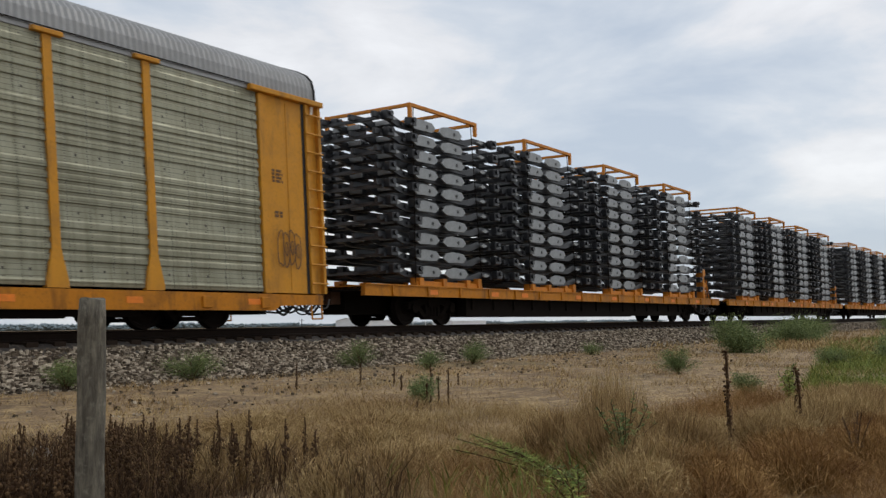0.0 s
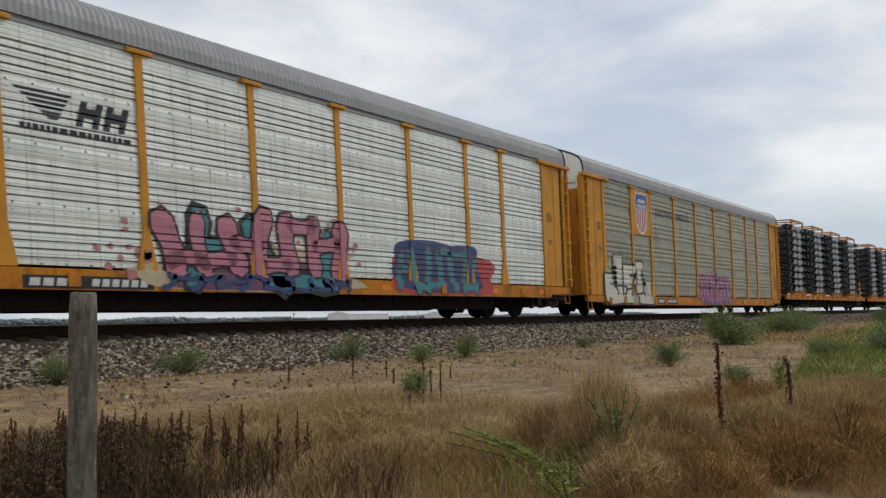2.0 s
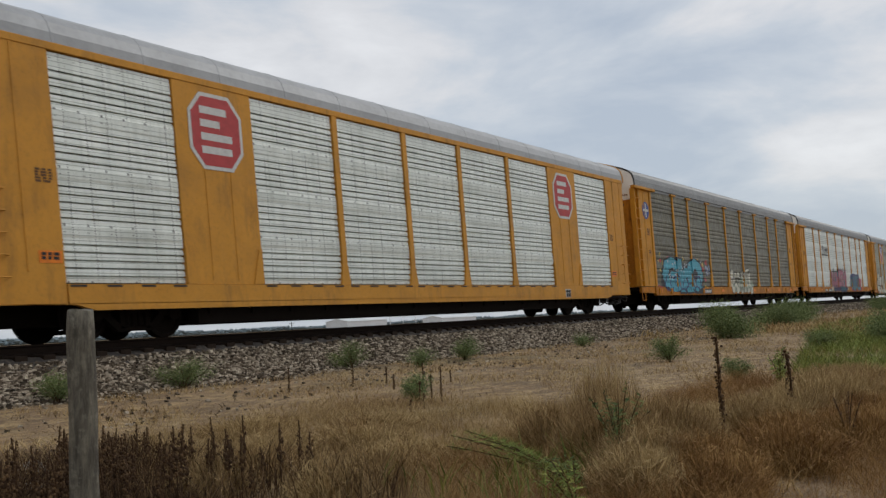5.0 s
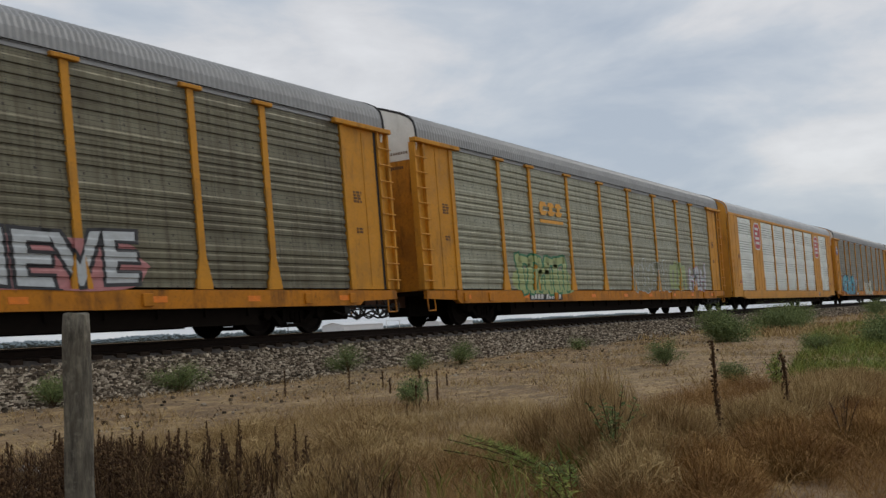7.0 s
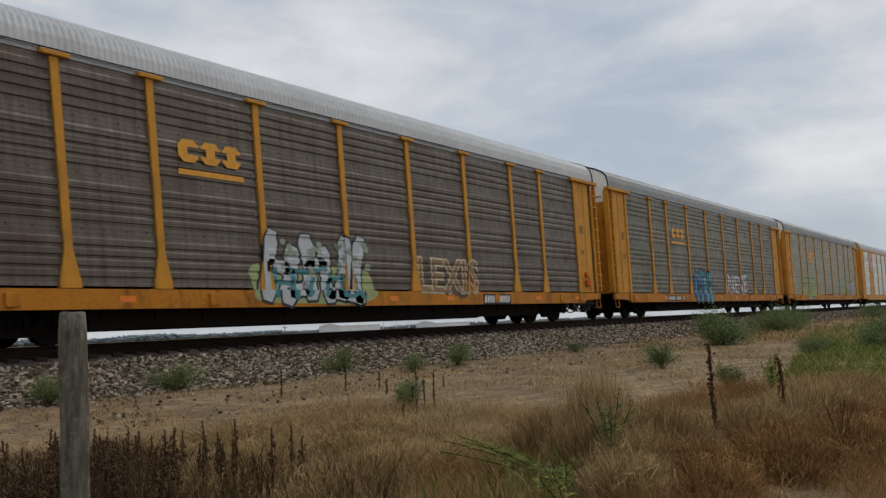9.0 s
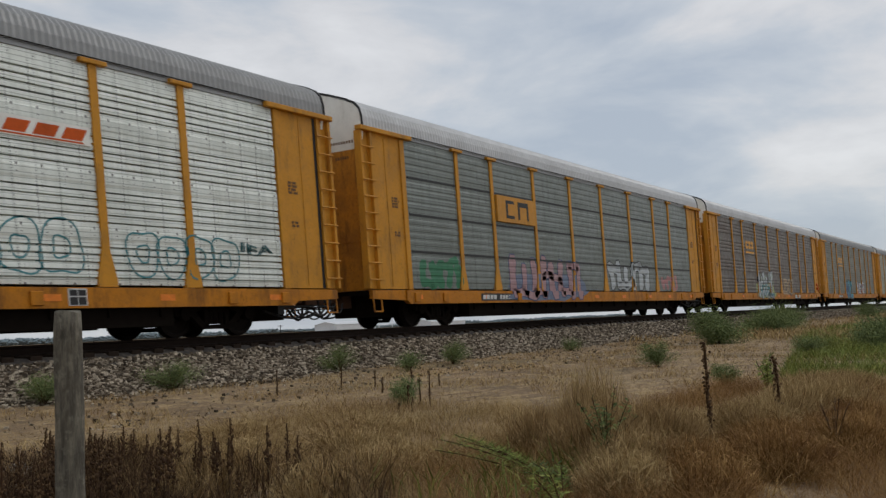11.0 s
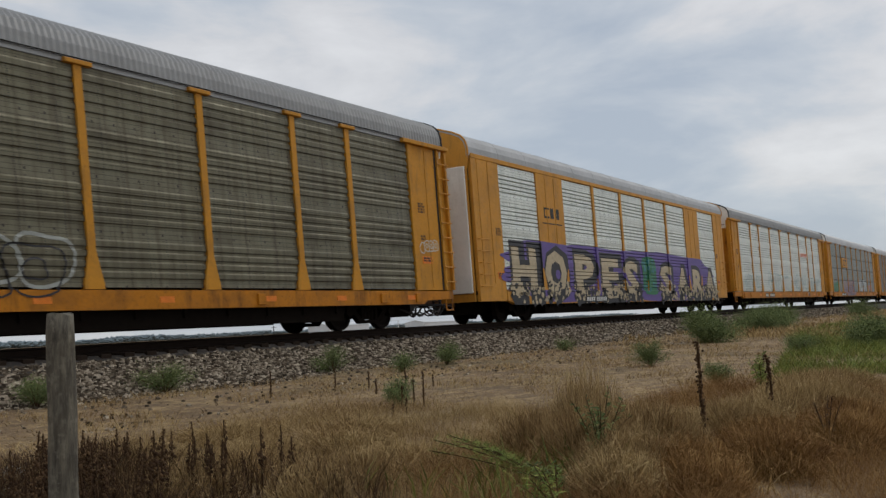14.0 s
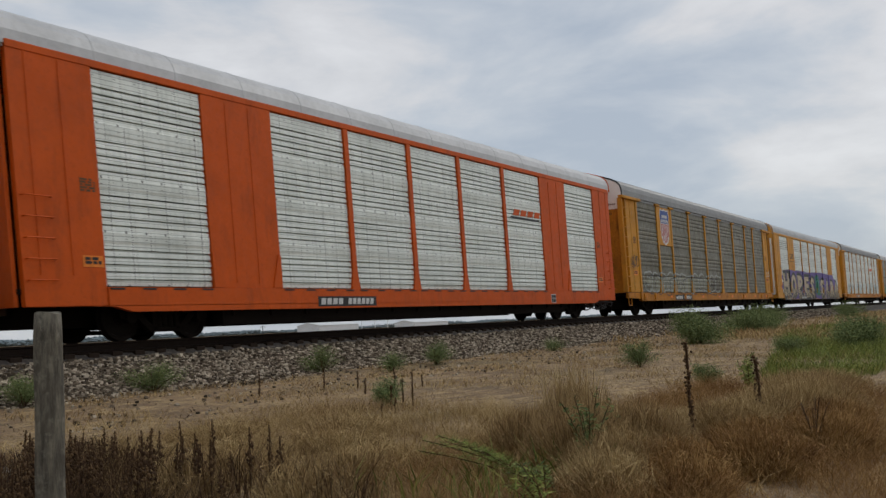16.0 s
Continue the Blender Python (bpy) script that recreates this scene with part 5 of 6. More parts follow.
def stones(name, n, xr, yr, size, height, material, label, seed, power=1.0):
    r = np.random.RandomState(seed)
    x = xr[0] + (xr[1] - xr[0]) * r.rand(n) ** power
    y = yr[0] + (yr[1] - yr[0]) * r.rand(n)
    s = size[0] + (size[1] - size[0]) * r.rand(n) ** 2
    z = np.array([height(a, b) for a, b in zip(x, y)])
    cube = np.array([(a, b, c) for c in (-1, 1) for b in (-1, 1) for a in (-1, 1)], float)
    v = cube[None] * (0.55 + 0.45 * r.rand(n, 8, 3)) * (0.6 + 0.5 * r.rand(n, 1, 3))
    ang = r.rand(n) * 6.283
    tip = (r.rand(n) - 0.5) * 1.2
    ca, sa, ct, st = np.cos(ang)[:, None], np.sin(ang)[:, None], np.cos(tip)[:, None], np.sin(tip)[:, None]
    vx, vy, vz = v[..., 0], v[..., 1] * ct - v[..., 2] * st, v[..., 1] * st + v[..., 2] * ct
    v = np.stack([vx * ca - vy * sa, vx * sa + vy * ca, vz], -1) * (s[:, None, None] / 2)
    v += np.stack([x, y, z + s * 0.12], -1)[:, None, :]
    f = np.array([(0, 2, 3, 1), (4, 5, 7, 6), (0, 1, 5, 4), (2, 6, 7, 3), (0, 4, 6, 2), (1, 3, 7, 5)])
    faces = (f[None] + 8 * np.arange(n)[:, None, None]).reshape(-1, 4)
    return pieces(name, v.reshape(-1, 3), faces, material, label, "gravel")


STONE = islands("ballast_stone", (0.03, 0.022, 0.015), (0.56, 0.48, 0.37), 0.9, mid=(0.15, 0.115, 0.08))
stones("ballast_stones", 46000, (5, 34), (TRACK - 3.6, TRACK - 1.42), (0.04, 0.105), bed, STONE, "loose grey and brown crushed stones", 1)
stones("ballast_stones", 20000, (34, 100), (TRACK - 3.5, TRACK - 1.42), (0.07, 0.14), bed, STONE, "loose grey and brown crushed stones", 2, 1.5)
stones("strayed_stones", 1300, (5, 40), (8.8, 12.3), (0.02, 0.08), land, STONE, "stray stones below the ballast", 3)

# rail and tie base colours carry the shade cast by the train
RAIL = plain("rail_steel_shaded", (0.022, 0.014, 0.010), 0.9, gloss=0.15)
TIE = plain("tie_wood", (0.032, 0.022, 0.016), 0.95, gloss=0.1)
track = tagged(new("railway_track"), "single straight railway track on stone ballast", "track", kind="structure")
for s in (-1, 1):
    bm = B()
    y = TRACK + s * 0.7525
    cross(bm, [(y - 0.036, 0.0), (y + 0.036, 0.0), (y + 0.036, -0.035), (y + 0.01, -0.05), (y + 0.01, -0.14), (y + 0.07, -0.165), (y + 0.07, -0.18), (y - 0.07, -0.18), (y - 0.07, -0.165), (y - 0.01, -0.14), (y - 0.01, -0.05), (y - 0.036, -0.035)], -500, 3000)
    part("rail", bm, RAIL, track, "rust-brown steel rail, darkened for the shade under the train")
bm = B()
box(bm, -0.115, 0.115, -1.3, 1.3, -0.33, -0.182, 0.01)
for s in (-1, 1):
    box(bm, -0.1, 0.1, s * 0.6, s * 0.92, -0.182, -0.17)
tie_me = mesh_of(bm, "tie")
for i in range(240):
    t = part("tie", tie_me, TIE, track)
    t.location = (2 + 0.52 * i, TRACK, 0.0)


# ---- grass ----
def blades(name, x, y, h, w, bend, material, label, seed, height=land, lean=0.35):
    """Thin bent blades: three triangles each."""
    r = np.random.RandomState(seed)
    n = len(x)
    z = np.array([height(a, b) for a, b in zip(x, y)]) - 0.01
    a, b = r.rand(n) * 6.283, r.rand(n) * 6.283
    out = bend * (0.3 + r.rand(n)) * h
    ox, oy = np.cos(b) * out, np.sin(b) * out
    wx, wy = np.cos(a) * w / 2, np.sin(a) * w / 2
    base, mid, tip = np.stack([x, y, z], -1), np.stack([x + ox * lean, y + oy * lean, z + h * 0.6], -1), np.stack([x + ox, y + oy, z + h], -1)
    wv = np.stack([wx, wy, np.zeros(n)], -1)
    v = np.stack([base - wv, base + wv, mid - wv * 0.8, mid + wv * 0.8, tip], 1).reshape(-1, 3)
    f = np.array([(0, 1, 3), (0, 3, 2), (2, 3, 4)])
    return pieces(name, v, (f[None] + 5 * np.arange(n)[:, None, None]).reshape(-1, 3), material, label, "grass")


def scatter(n, xr, yr, seed, clump=0.0, freq=0.8, power=1.0):
    """Places in a stretch of ground, thinned into clumps."""
    r = np.random.RandomState(seed)
    x = xr[0] + (xr[1] - xr[0]) * r.rand(n) ** power
    y = yr[0] + (yr[1] - yr[0]) * r.rand(n)
    if clump:
        keep = np.array([noise.noise(Vector((a * freq, b * freq, seed))) for a, b in zip(x, y)]) > clump - 0.5 + 0.25 * (r.rand(n) - 0.5)
        x, y = x[keep], y[keep]
    return x, y, r.rand(len(x))


STRAW = islands("straw", (0.20, 0.13, 0.058), (0.62, 0.47, 0.235), 0.85, mid=(0.42, 0.295, 0.135), patch=(0.8, 0.6, (0.62, 0.52, 0.46)))
RUSSET = islands("russet_grass", (0.15, 0.075, 0.026), (0.50, 0.32, 0.125), 0.85, mid=(0.31, 0.175, 0.062), patch=(1.1, 0.8, (0.55, 0.45, 0.40)))
DEAD = islands("dead_stems", (0.03, 0.016, 0.008), (0.19, 0.115, 0.056), 0.9, mid=(0.072, 0.040, 0.020))
# a darker take on DEAD, with the thicket's shadow in its colour
UNDERGROWTH = islands("dark_undergrowth", (0.018, 0.010, 0.006), (0.13, 0.075, 0.036), 0.9, mid=(0.045, 0.025, 0.013))
LEAF = islands("weed_leaf", (0.055, 0.08, 0.024), (0.22, 0.26, 0.085), 0.7, mid=(0.115, 0.15, 0.048))
FRESH = islands("fresh_grass", (0.08, 0.12, 0.024), (0.34, 0.37, 0.095), 0.75, mid=(0.18, 0.23, 0.052), patch=(0.9, 0.7, (0.75, 0.62, 0.5)))

x, y, u = scatter(60000, (3.5, 34), (1.0, 12.2), 11, 0.56, 0.7, 1.25)
blades("short_straw_grass", x, y, 0.03 + 0.10 * u, 0.005 + 0.005 * u, 1.2, STRAW, "short dry straw-coloured grass", 11)
x, y, u = scatter(60000, (5, 34), (4.0, 12.4), 19, 0.42, 0.5, 1.2)
blades("straw_litter", x, y, 0.012 + 0.022 * u, 0.005 + 0.006 * u, 5.0, STRAW, "fallen straw lying on bare ground", 19)
x, y, u = scatter(3500, (6, 30), (4.5, 12.3), 20, 0.55, 0.8)
blades("dead_tufts", x, y, 0.02 + 0.06 * u, 0.006 + 0.005 * u, 1.6, DEAD, "small dark dead tufts", 20)
x, y, u = scatter(26000, (30, 150), (0.5, 12.2), 12, 0.4, 0.25, 1.6)
blades("short_straw_grass", x, y, 0.08 + 0.2 * u, 0.02 + 0.02 * u, 0.8, STRAW, "short dry straw-coloured grass", 12)
x, y, u = scatter(90000, (3.4, 9.5), (2.2, 7.6), 13, 0.44, 1.1)
blades("tall_dry_grass", x, y, 0.05 + 0.20 * u ** 2, 0.0012 + 0.0012 * u, 1.3, STRAW, "ankle-high dry grass, bleached", 13)
x, y, u = scatter(90000, (4.4, 13), (0.4, 3.9), 14, 0.40, 1.3)
blades("feathery_dry_grass", x, y, 0.06 + 0.24 * u ** 1.5, 0.0012 + 0.001 * u, 1.4, RUSSET, "feathery russet dry grass", 14)
x, y, u = scatter(1500, (3.4, 7.6), (2.0, 6.2), 15, 0.4, 1.2)
blades("bleached_stems", x, y, 0.15 + 0.25 * u, 0.002 + 0.002 * u, 0.6, STRAW, "thin bleached upright stems", 15)


def mounds(name, spots, material, label, seed, per=1500):
    """Soft domes of hair-fine dry stems."""
    q = np.random.RandomState(seed)
    vs = []
    for cx, cy, r, h in spots:
        n = int(per * r / 0.4)
        a, k = q.rand(n) * 6.283, q.rand(n) ** 0.6
        tip = np.stack([np.cos(a) * k * r, np.sin(a) * k * r, h * np.sqrt(np.maximum(0.05, 1 - 0.85 * k * k)) * (0.55 + 0.5 * q.rand(n))], -1)
        root = tip * np.array([0.45, 0.45, 0.0]) + q.randn(n, 3) * np.array([0.05, 0.05, 0.0])
        mid = root * 0.35 + tip * 0.65 + q.randn(n, 3) * 0.05
        b = q.rand(n) * 6.283
        w = np.stack([np.cos(b), np.sin(b), 0.4 * q.randn(n)], -1) * (0.0014 + 0.0016 * q.rand(n))[:, None]
        o = np.array([cx, cy, land(cx, cy)])
        vs.append((np.stack([root - w, root + w, mid - w, mid + w, tip], 1) + o).reshape(-1, 3))
    v = np.concatenate(vs)
    f = np.array([(0, 1, 3), (0, 3, 2), (2, 3, 4)])
    pieces(name, v, (f[None] + 5 * np.arange(len(v) // 5)[:, None, None]).reshape(-1, 3), material, label, "grass")


mounds("feathery_grass_mounds", ((6.3, 2.75, 0.5, 0.55), (5.9, 2.35, 0.45, 0.42), (6.9, 2.55, 0.5, 0.5), (6.5, 3.3, 0.4, 0.5), (7.3, 3.1, 0.45, 0.42), (5.4, 2.2, 0.35, 0.34)), STRAW, "soft mounds of fine straw-coloured grass", 51, 2600)
mounds("feathery_grass_plume", ((7.1, 3.15, 0.42, 0.86), (6.8, 3.0, 0.35, 0.7)), STRAW, "tall wispy plume of straw-coloured grass", 54, 900)
mounds("feathery_grass_mounds", ((7.9, 2.15, 0.55, 0.42), (8.7, 2.05, 0.55, 0.44), (9.4, 2.0, 0.6, 0.48), (10.3, 1.9, 0.6, 0.46), (11.4, 2.3, 0.6, 0.4), (12.6, 2.2, 0.7, 0.36), (7.9, 2.7, 0.5, 0.3)), STRAW, "soft mounds of fine straw-coloured grass", 55, 2400)
mounds("russet_grass_mounds", ((7.4, 1.8, 0.5, 0.32), (8.1, 1.5, 0.5, 0.32), (6.6, 1.6, 0.5, 0.36), (7.5, 1.3, 0.5, 0.36), (6.0, 2.0, 0.45, 0.34), (5.6, 1.8, 0.4, 0.3), (8.9, 1.5, 0.5, 0.36)), RUSSET, "soft mounds of fine russet grass", 52, 2600)
mounds("straw_mounds", ((4.2, 4.6, 0.4, 0.28), (4.9, 4.9, 0.5, 0.26), (5.6, 5.3, 0.5, 0.24), (5.1, 3.9, 0.4, 0.3), (6.3, 5.0, 0.6, 0.22), (4.4, 3.7, 0.35, 0.34), (5.9, 4.1, 0.5, 0.22), (7.2, 5.6, 0.6, 0.2), (6.6, 6.6, 0.7, 0.2), (5.2, 6.3, 0.6, 0.22)), STRAW, "low mounds of fine straw-coloured grass", 53, 1500)
x, y, u = scatter(9000, (2.0, 4.6), (3.2, 6.0), 16, 0.34, 1.4)
xb, yb, ub = scatter(34000, (2.4, 5.4), (3.4, 7.0), 21, 0.36, 1.6)
keep = (yb > 1.16 * xb + 0.35 * np.sin(3 * xb)) & (yb < 1.55 * xb + 0.6)
xb, yb, ub = xb[keep], yb[keep], ub[keep]
blades("dark_undergrowth", xb, yb, 0.05 + 0.22 * ub, 0.003 + 0.004 * ub, 0.8, UNDERGROWTH, "dense brown undergrowth, its shade put into the colour", 21)
blades("dead_stem_thicket", x, y, 0.10 + 0.30 * u, 0.003 + 0.004 * u, 0.5, DEAD, "dark brown dead stems", 16)
x, y, u = scatter(90000, (13.0, 46), (2.0, 7.6), 17, 0.30, 0.5, 1.25)
keep = y < 0.75 + x * 0.185
blades("green_weeds", x[keep], y[keep], 0.05 + 0.22 * u[keep] ** 2, 0.006 + 0.006 * u[keep], 1.1, FRESH, "fresh green weeds", 17)
x, y, u = scatter(450, (4.6, 6.4), (2.4, 3.6), 18, 0.35, 1.6)
blades("green_weeds", x, y, 0.1 + 0.25 * u, 0.008 + 0.006 * u, 0.7, FRESH, "pale green weeds among the straw", 18)


# ---- bushes, stalks, post ----
def weed(name, x, y, r, h, n, material, label, seed, leaf=0.05, group="weeds by the ballast", height=land):
    """A low bush: branching stems and many small leaves."""
    q = random.Random(seed)
    root = tagged(new(name), label, "bush", group)
    root.location = (x, y, height(x, y) - 0.02)
    stems, tips = B(), []
    for i in range(14):
        a, k = q.random() * 6.283, q.uniform(0.2, 1.0)
        tip = Vector((math.cos(a) * r * k, math.sin(a) * r * k, h * q.uniform(0.55, 1.05) * (1.1 - 0.45 * k)))
        mid = Vector((tip.x * 0.4, tip.y * 0.4, tip.z * 0.6))
        rod(stems, (0, 0, 0), mid, 0.008, 5, 0.005)
        rod(stems, mid, tip, 0.005, 5, 0.002)
        tips.append((mid, tip))
    part("stem", stems, DEAD, root)["kind"] = "stuff"
    bm = B()
    for i in range(int(n * 6.5)):
        mid, tip = q.choice(tips)
        p = mid.lerp(tip, q.uniform(-0.3, 1.05)) + Vector((q.gauss(0, 1), q.gauss(0, 1), q.gauss(0, 0.8))) * r * 0.16
        p.z = max(p.z, 0.02)
        d = Vector((q.gauss(0, 1), q.gauss(0, 1), q.gauss(0.5, 0.7))).normalized()
        s = d.orthogonal().normalized() * leaf * 0.22
        l = leaf * q.uniform(0.6, 1.4)
        bm.faces.new([bm.verts.new(c) for c in (p, p + d * l * 0.5 + s, p + d * l, p + d * l * 0.5 - s)])
    part("foliage", bm, material, root)["kind"] = "stuff"
    return root


for i, (x, y, r, h, n) in enumerate(((15.3, 12.28, 0.5, 0.52, 700), (18.4, 11.5, 0.5, 0.55, 800), (16.0, 11.1, 0.45, 0.42, 500), (9.7, 6.75, 0.30, 0.36, 500), (29.0, 8.5, 1.25, 0.95, 2200),
                                     (40, 9.6, 1.3, 0.8, 1500), (44, 10.3, 1.6, 0.9, 1800), (48, 10.8, 1.6, 0.85, 1500), (17.4, 6.3, 0.42, 0.5, 700), (13.4, 3.9, 0.27, 0.34, 350),
                                     (8.45, 12.2, 0.42, 0.45, 600), (10.85, 12.25, 0.5, 0.5, 800), (72, 10.6, 1.5, 1.0, 1200), (24.5, 11.4, 0.5, 0.35, 350), (25.0, 3.5, 1.0, 0.75, 1400), (21.5, 4.4, 0.6, 0.45, 700))):
    weed("green_bush", x, y, r, h, n, LEAF, "low dark green bush on dry ground", 40 + i, 0.030 if x < 25 else 0.06, height=(bed if y > 12.3 else land))


def stalk(x, y, h, lean, seed, thick=0.012, label="dead brown mullein stalk with knobbly seed heads", head=None):
    q = random.Random(seed)
    root = tagged(new("dead_stalk"), label, "dead plant", "dead stalks")
    root.location = (x, y, land(x, y) - 0.02)
    bm, pts = B(), [Vector((lean * h * (k / 6) ** 1.6 + q.uniform(-0.008, 0.008), q.uniform(-0.008, 0.008), h * k / 6)) for k in range(7)]
    tube(bm, pts, thick, thick * 0.6)
    part("stem", bm, DEAD, root)
    bm = B()
    n = int(190 * h) + 12 if not head else 60
    for i in range(n):
        k = q.uniform(0.12, 1.0) if not head else 0.42 + 0.58 * i / n
        wide = thick * 0.8 if not head else head * max(0.25, 1.05 - abs(k - 0.6) * 1.9)
        p = Vector((lean * h * k ** 1.6, 0, h * k)) + Vector((q.gauss(0, 1), q.gauss(0, 1), 0)) * wide * (1.0 if not head else 0.55)
        bmesh.ops.create_icosphere(bm, subdivisions=1, radius=max(0.003, (thick * 0.6 if not head else wide * 0.5) * q.uniform(0.6, 1.3)), matrix=Matrix.Translation(p))
    part("seed_head", bm, DEAD, root)["kind"] = "stuff"


for i, (x, y, h, lean) in enumerate(((7.45, 2.3, 0.86, -0.06), (8.55, 2.02, 0.72, -0.16), (8.7, 2.1, 0.45, 0.05), (9.75, 6.45, 0.46, 0.0), (9.5, 6.6, 0.30, 0.05), (9.9, 6.7, 0.36, 0.02), (10.8, 9.9, 0.42, 0.02),
                                     (11.6, 9.3, 0.34, 0.03), (12.5, 8.6, 0.36, 0.0), (12.2, 9.1, 0.28, 0.04), (11.3, 8.3, 0.25, 0.05), (13.0, 8.4, 0.22, 0.0), (9.0, 6.2, 0.2, 0.06), (8.6, 6.1, 0.18, 0.0))):
    stalk(x, y, h, lean, 90 + i, 0.016 if h > 0.5 else 0.011)
q = random.Random(18)
for i in range(34):
    x = q.uniform(3.3, 5.0)
    stalk(x, x * q.uniform(1.15, 1.45), q.uniform(0.3, 0.52), q.uniform(-0.08, 0.08), 400 + i, 0.006, "dark brown dried dock spike", q.uniform(0.018, 0.028))
q = random.Random(8)
for i in range(70):
    a = q.random() ** 1.3
    x, y = 2.35 + 2.3 * a + q.uniform(-0.3, 0.3), 3.75 + 0.9 * q.random() + 0.3 * a
    stalk(x, y, q.uniform(0.32, 0.62) * (1.05 - 0.3 * a), q.uniform(-0.08, 0.08), 200 + i, 0.006, "dark brown dried dock spike", q.uniform(0.016, 0.026))


def leafy(x, y, h, lean, n, seed, label, long=0.05, material=None, slim=0.16, per=6):
    """A single weed with a few long stems set with small leaves."""
    q = random.Random(seed)
    root = tagged(new("leafy_weed"), label, "weed", "leafy weeds")
    root.location = (x, y, land(x, y) - 0.02)
    stems, bm = B(), B()
    for s in range(n):
        a = q.uniform(-0.35, 0.35)
        tip = Vector((lean[0] + a * h, lean[1] + q.uniform(-0.3, 0.3) * h, h * q.uniform(0.7, 1.0)))
        last = Vector((0, 0, 0))
        for k in range(1, 9):
            t = k / 8
            p = Vector((tip.x * t ** 1.5, tip.y * t ** 1.5, tip.z * (t - 0.18 * t * t) / 0.82))
            rod(stems, last, p, 0.0035, 5, 0.003)
            for j in range(per):
                d = Vector((q.gauss(0, 1), q.gauss(0, 1), q.gauss(0.4, 0.6))).normalized()
                o = last.lerp(p, q.random())
                w = d.orthogonal().normalized() * long * slim
                l = long * q.uniform(0.6, 1.5) * (1.2 - 0.5 * t)
                bm.faces.new([bm.verts.new(c) for c in (o, o + d * l * 0.5 + w, o + d * l, o + d * l * 0.5 - w)])
            last = p
    part("stem", stems, DEAD, root)["kind"] = "stuff"
    part("foliage", bm, material or LEAF, root)["kind"] = "stuff"


leafy(5.9, 2.52, 0.66, (0.0, 0.05), 9, 301, "thin green weed with small leaves", 0.05, LEAF, 0.14)
leafy(5.55, 2.75, 0.42, (-0.35, 0.5), 8, 302, "feathery green horsetail branch leaning over", 0.075, FRESH, 0.03, 20)
leafy(4.75, 2.3, 0.34, (0.0, 0.1), 7, 303, "small green leafy weed", 0.06, FRESH, 0.08)
leafy(5.3, 2.5, 0.3, (-0.2, 0.1), 6, 304, "small green leafy weed", 0.06, LEAF, 0.08)
leafy(7.3, 1.36, 0.5, (0.05, 0.0), 6, 306, "thin dead brown branching weed", 0.03, DEAD, 0.12, 4)
leafy(6.1, 2.7, 0.5, (0.25, -0.1), 7, 307, "thin green weed with small leaves", 0.045, LEAF, 0.14, 5)
leafy(12.2, 3.0, 0.55, (0.1, 0.0), 7, 305, "pale green flowering weed", 0.07, FRESH)


def old_wood():
    g = Nodes("weathered_post_wood", 0.9)
    grain = g.noise(9, (3.0, 3.0, 0.5), 9, 0.72)
    c = g.mix(g.step(grain, 0.36, 0.66), (0.055, 0.048, 0.037), (0.23, 0.205, 0.155))
    c = g.mix(g.step(g.noise(14, (1, 1, 0.6), 6), 0.48, 0.62, 0, 0.75), c, (0.07, 0.06, 0.043))
    c = g.mix(g.step(g.noise(26, detail=6), 0.55, 0.7, 0, 0.6), c, (0.26, 0.24, 0.19))
    g.bump(grain, 0.8, 0.02)
    return g.done(c)


bm, seg, rings = B(), 22, []
for k in range(15):
    z = -1.2 + 1.36 * k / 14
    r = 0.066 - 0.003 * k / 14 if k < 14 else 0.058
    rings.append([bm.verts.new(((r + 0.003 * math.sin(3 * a + k) + 0.002 * math.sin(7 * a)) * math.cos(a), (r + 0.003 * math.sin(2 * a)) * math.sin(a), z + (0.008 * math.sin(2 * a + 1) if k >= 13 else 0))) for a in [6.2832 * i / seg for i in range(seg)]])
for a, b in zip(rings, rings[1:]):
    for i in range(seg):
        bm.faces.new((a[i], a[(i + 1) % seg], b[(i + 1) % seg], b[i]))
bm.faces.new(rings[-1])
for f in bm.faces:
    f.smooth = len(f.verts) == 4
post = thing("fence_post", bm, old_wood(), "weathered grey round wooden fence post", "fence post")
post.location = (2.76, 3.8, 0.0)

ROCK = plain("pale_rock", (0.52, 0.50, 0.46), 0.9)
for i, (x, y, r) in enumerate(((4.55, 6.9, 0.12), (4.75, 6.75, 0.08), (3.75, 5.75, 0.16), (3.6, 5.9, 0.1))):
    bm = B()
    bmesh.ops.create_icosphere(bm, subdivisions=3, radius=r)
    for v in bm.verts:
        v.co *= 1 + 0.3 * noise.noise(v.co * 9 + Vector((i * 5, 0, 0)))
        v.co.z *= 0.6
    ob = thing("rock", bm, ROCK, "pale weathered rock half hidden in dead weeds", "rock", "pale rocks")
    ob.location = (x, y, land(x, y) + r * 0.2)

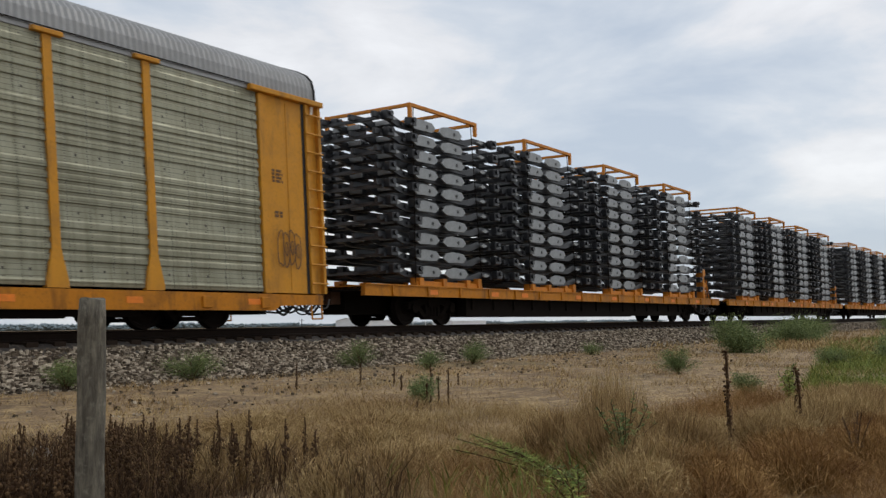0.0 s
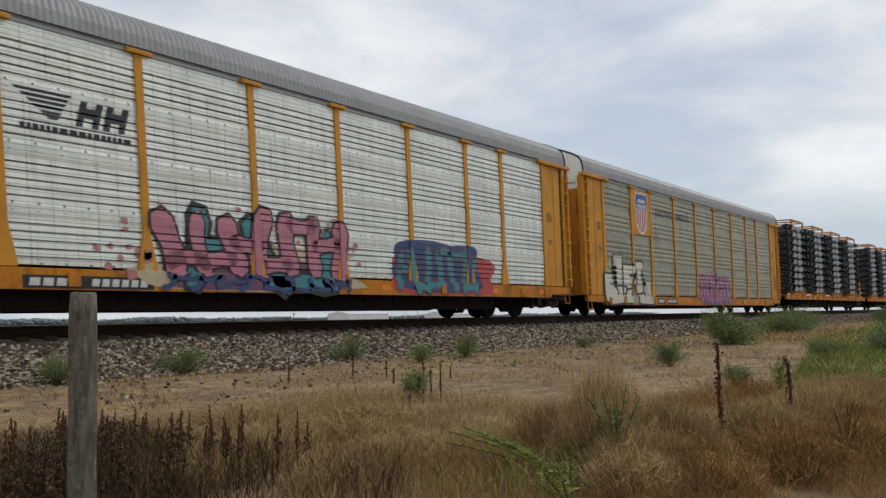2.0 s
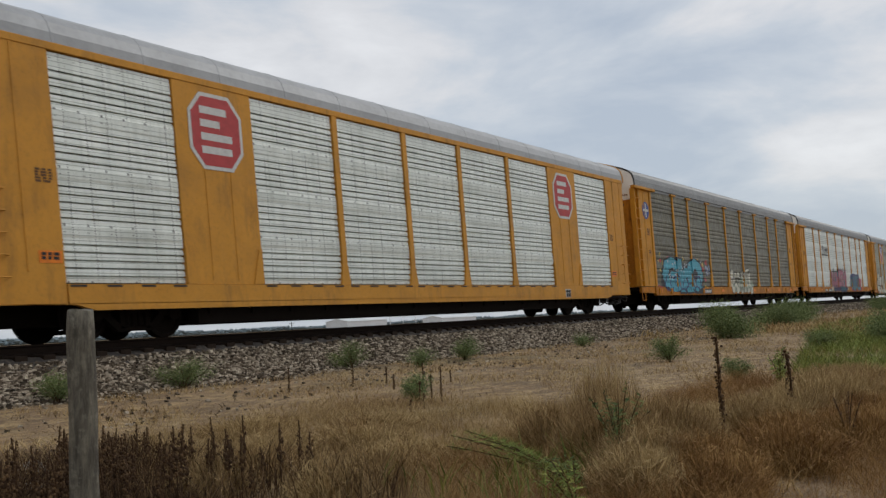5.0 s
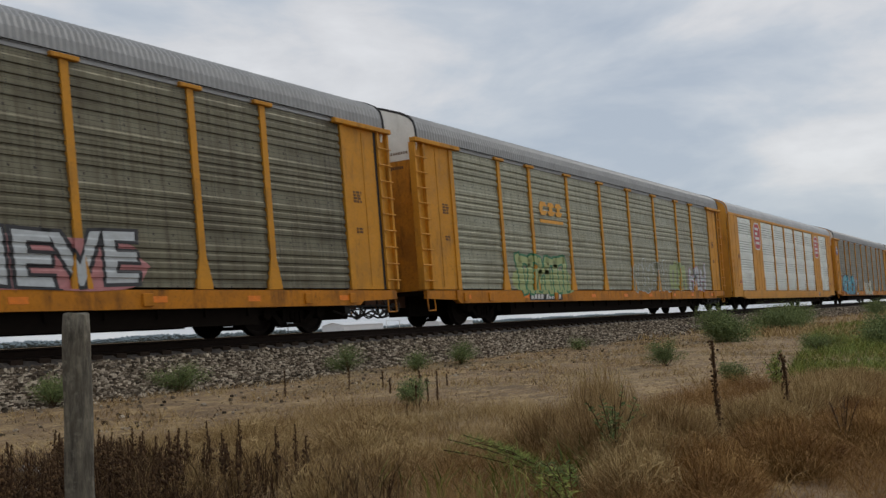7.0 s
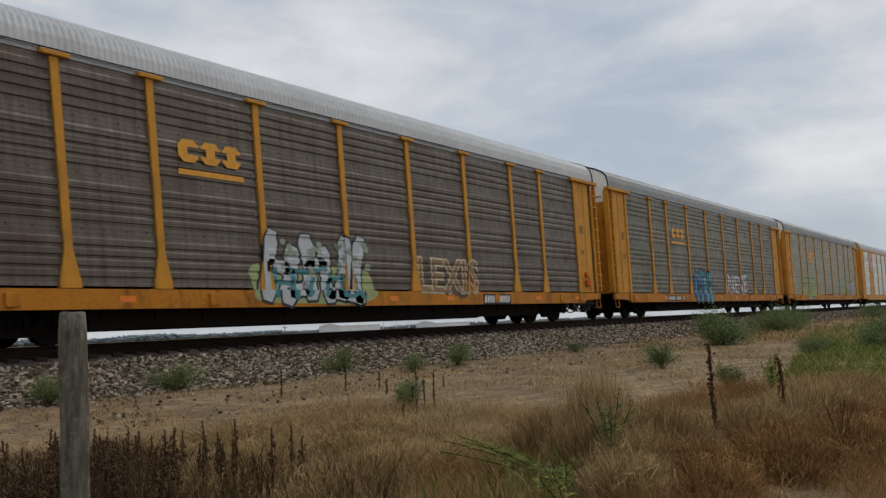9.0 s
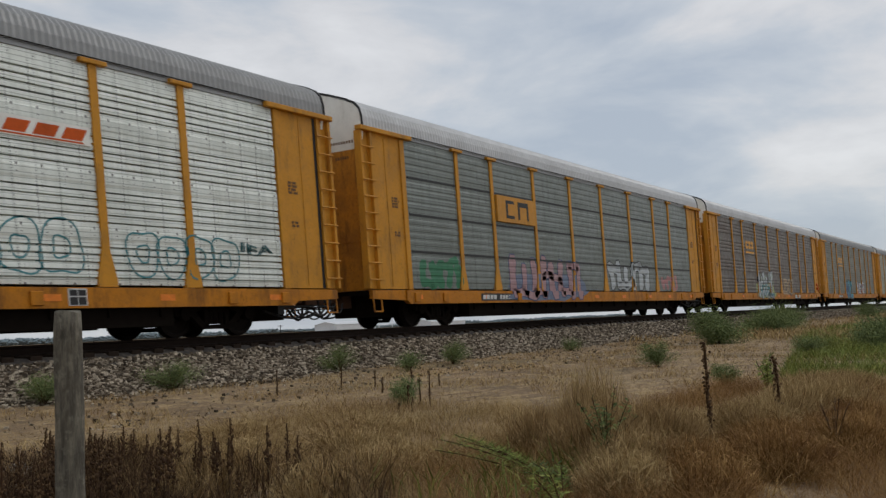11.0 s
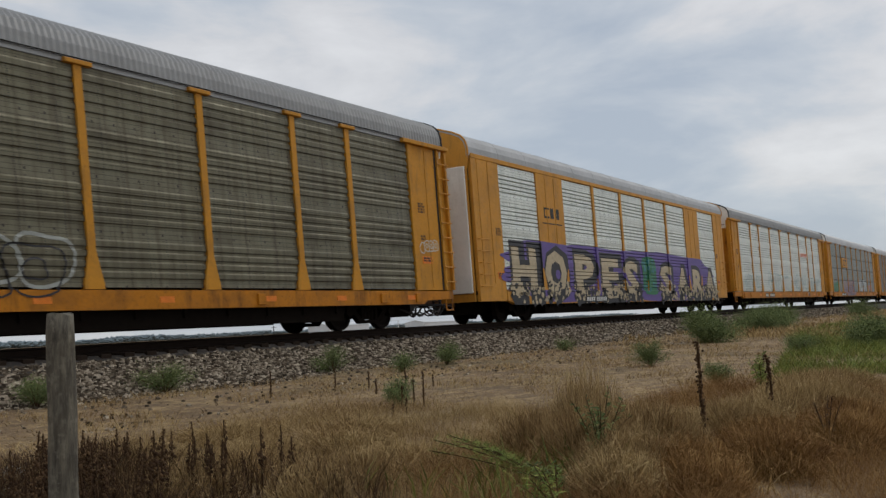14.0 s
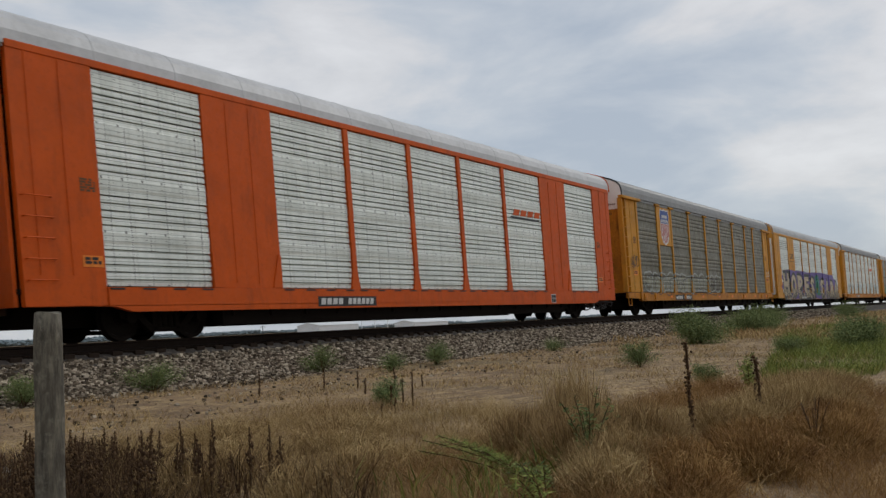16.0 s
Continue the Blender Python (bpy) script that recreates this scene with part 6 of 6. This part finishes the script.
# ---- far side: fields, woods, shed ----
# blue-grey base colour has the haze of distance painted in
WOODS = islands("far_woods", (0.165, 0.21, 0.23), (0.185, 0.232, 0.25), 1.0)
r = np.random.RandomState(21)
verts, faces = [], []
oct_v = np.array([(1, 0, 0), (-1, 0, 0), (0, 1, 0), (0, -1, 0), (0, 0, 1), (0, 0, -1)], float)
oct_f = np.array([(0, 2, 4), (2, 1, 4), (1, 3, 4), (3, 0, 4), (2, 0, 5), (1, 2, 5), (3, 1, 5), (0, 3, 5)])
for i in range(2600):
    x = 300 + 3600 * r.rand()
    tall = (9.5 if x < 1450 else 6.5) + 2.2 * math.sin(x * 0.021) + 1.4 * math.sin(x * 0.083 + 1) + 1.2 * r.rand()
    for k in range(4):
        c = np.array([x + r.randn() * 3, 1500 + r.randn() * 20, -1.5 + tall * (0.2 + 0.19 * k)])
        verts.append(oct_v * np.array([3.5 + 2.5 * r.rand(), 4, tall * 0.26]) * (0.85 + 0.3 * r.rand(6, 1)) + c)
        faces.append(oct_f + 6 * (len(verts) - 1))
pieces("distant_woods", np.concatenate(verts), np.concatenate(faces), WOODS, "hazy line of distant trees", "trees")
SHED = plain("shed_white", (0.70, 0.72, 0.74), 0.6, 0, 0.9, 0.3)
for i, (x0, x1, y, h) in enumerate(((372, 405, 300, 3.2), (462, 500, 302, 2.6))):
    shed = tagged(new("white_shed"), "long low white farm shed far across the field", "shed", "far sheds")
    bm = B()
    cross(bm, [(y, -1.6), (y + 14, -1.6), (y + 14, h - 0.8), (y + 7, h + 0.6), (y, h - 0.8)], x0, x1)
    part("hall", bm, SHED, shed)
    bm = B()
    cross(bm, [(y - 0.3, h - 0.85), (y + 7, h + 0.62), (y + 14.3, h - 0.85), (y + 14.3, h - 0.7), (y + 7, h + 0.8), (y - 0.3, h - 0.7)], x0 - 0.4, x1 + 0.4)
    part("roof", bm, SHED, shed)
gantry = tagged(new("steel_gantry"), "pale open steel gantry beyond the sheds", "gantry")
for x0 in (408, 420, 432, 444):
    bm = B()
    box(bm, x0, x0 + 0.3, 300, 300.3, -1.6, 3.8)
    part("leg", bm, SHED, gantry)
for z in (1.2, 3.6):
    bm = B()
    box(bm, 408, 444.3, 299.9, 300.2, z, z + 0.25)
    part("beam", bm, SHED, gantry)
rust_pole = tagged(new("utility_pole"), "thin far pole with a cross arm", "pole")
bm = B()
rod(bm, (331, 300, -1.6), (331, 300, 3.4), 0.16, 8)
part("mast", bm, TIE, rust_pole)
bm = B()
box(bm, 329.4, 332.6, 299.9, 300.1, 2.7, 2.9)
part("cross_arm", bm, TIE, rust_pole)


# ---- what moves: the train, at a steady speed that rises a little at the very end; wheels are round and turn too fast to follow ----
def motions():
    for root, x in moving:
        walk(root, [(t, pose(x + SPEED * t + 0.84 * max(0.0, t - 15.5), TRACK, 0)) for t in (0, 1 / 30, *[k * 0.5 for k in range(1, 32)], 16 - 1 / 30, 16)])


motions()
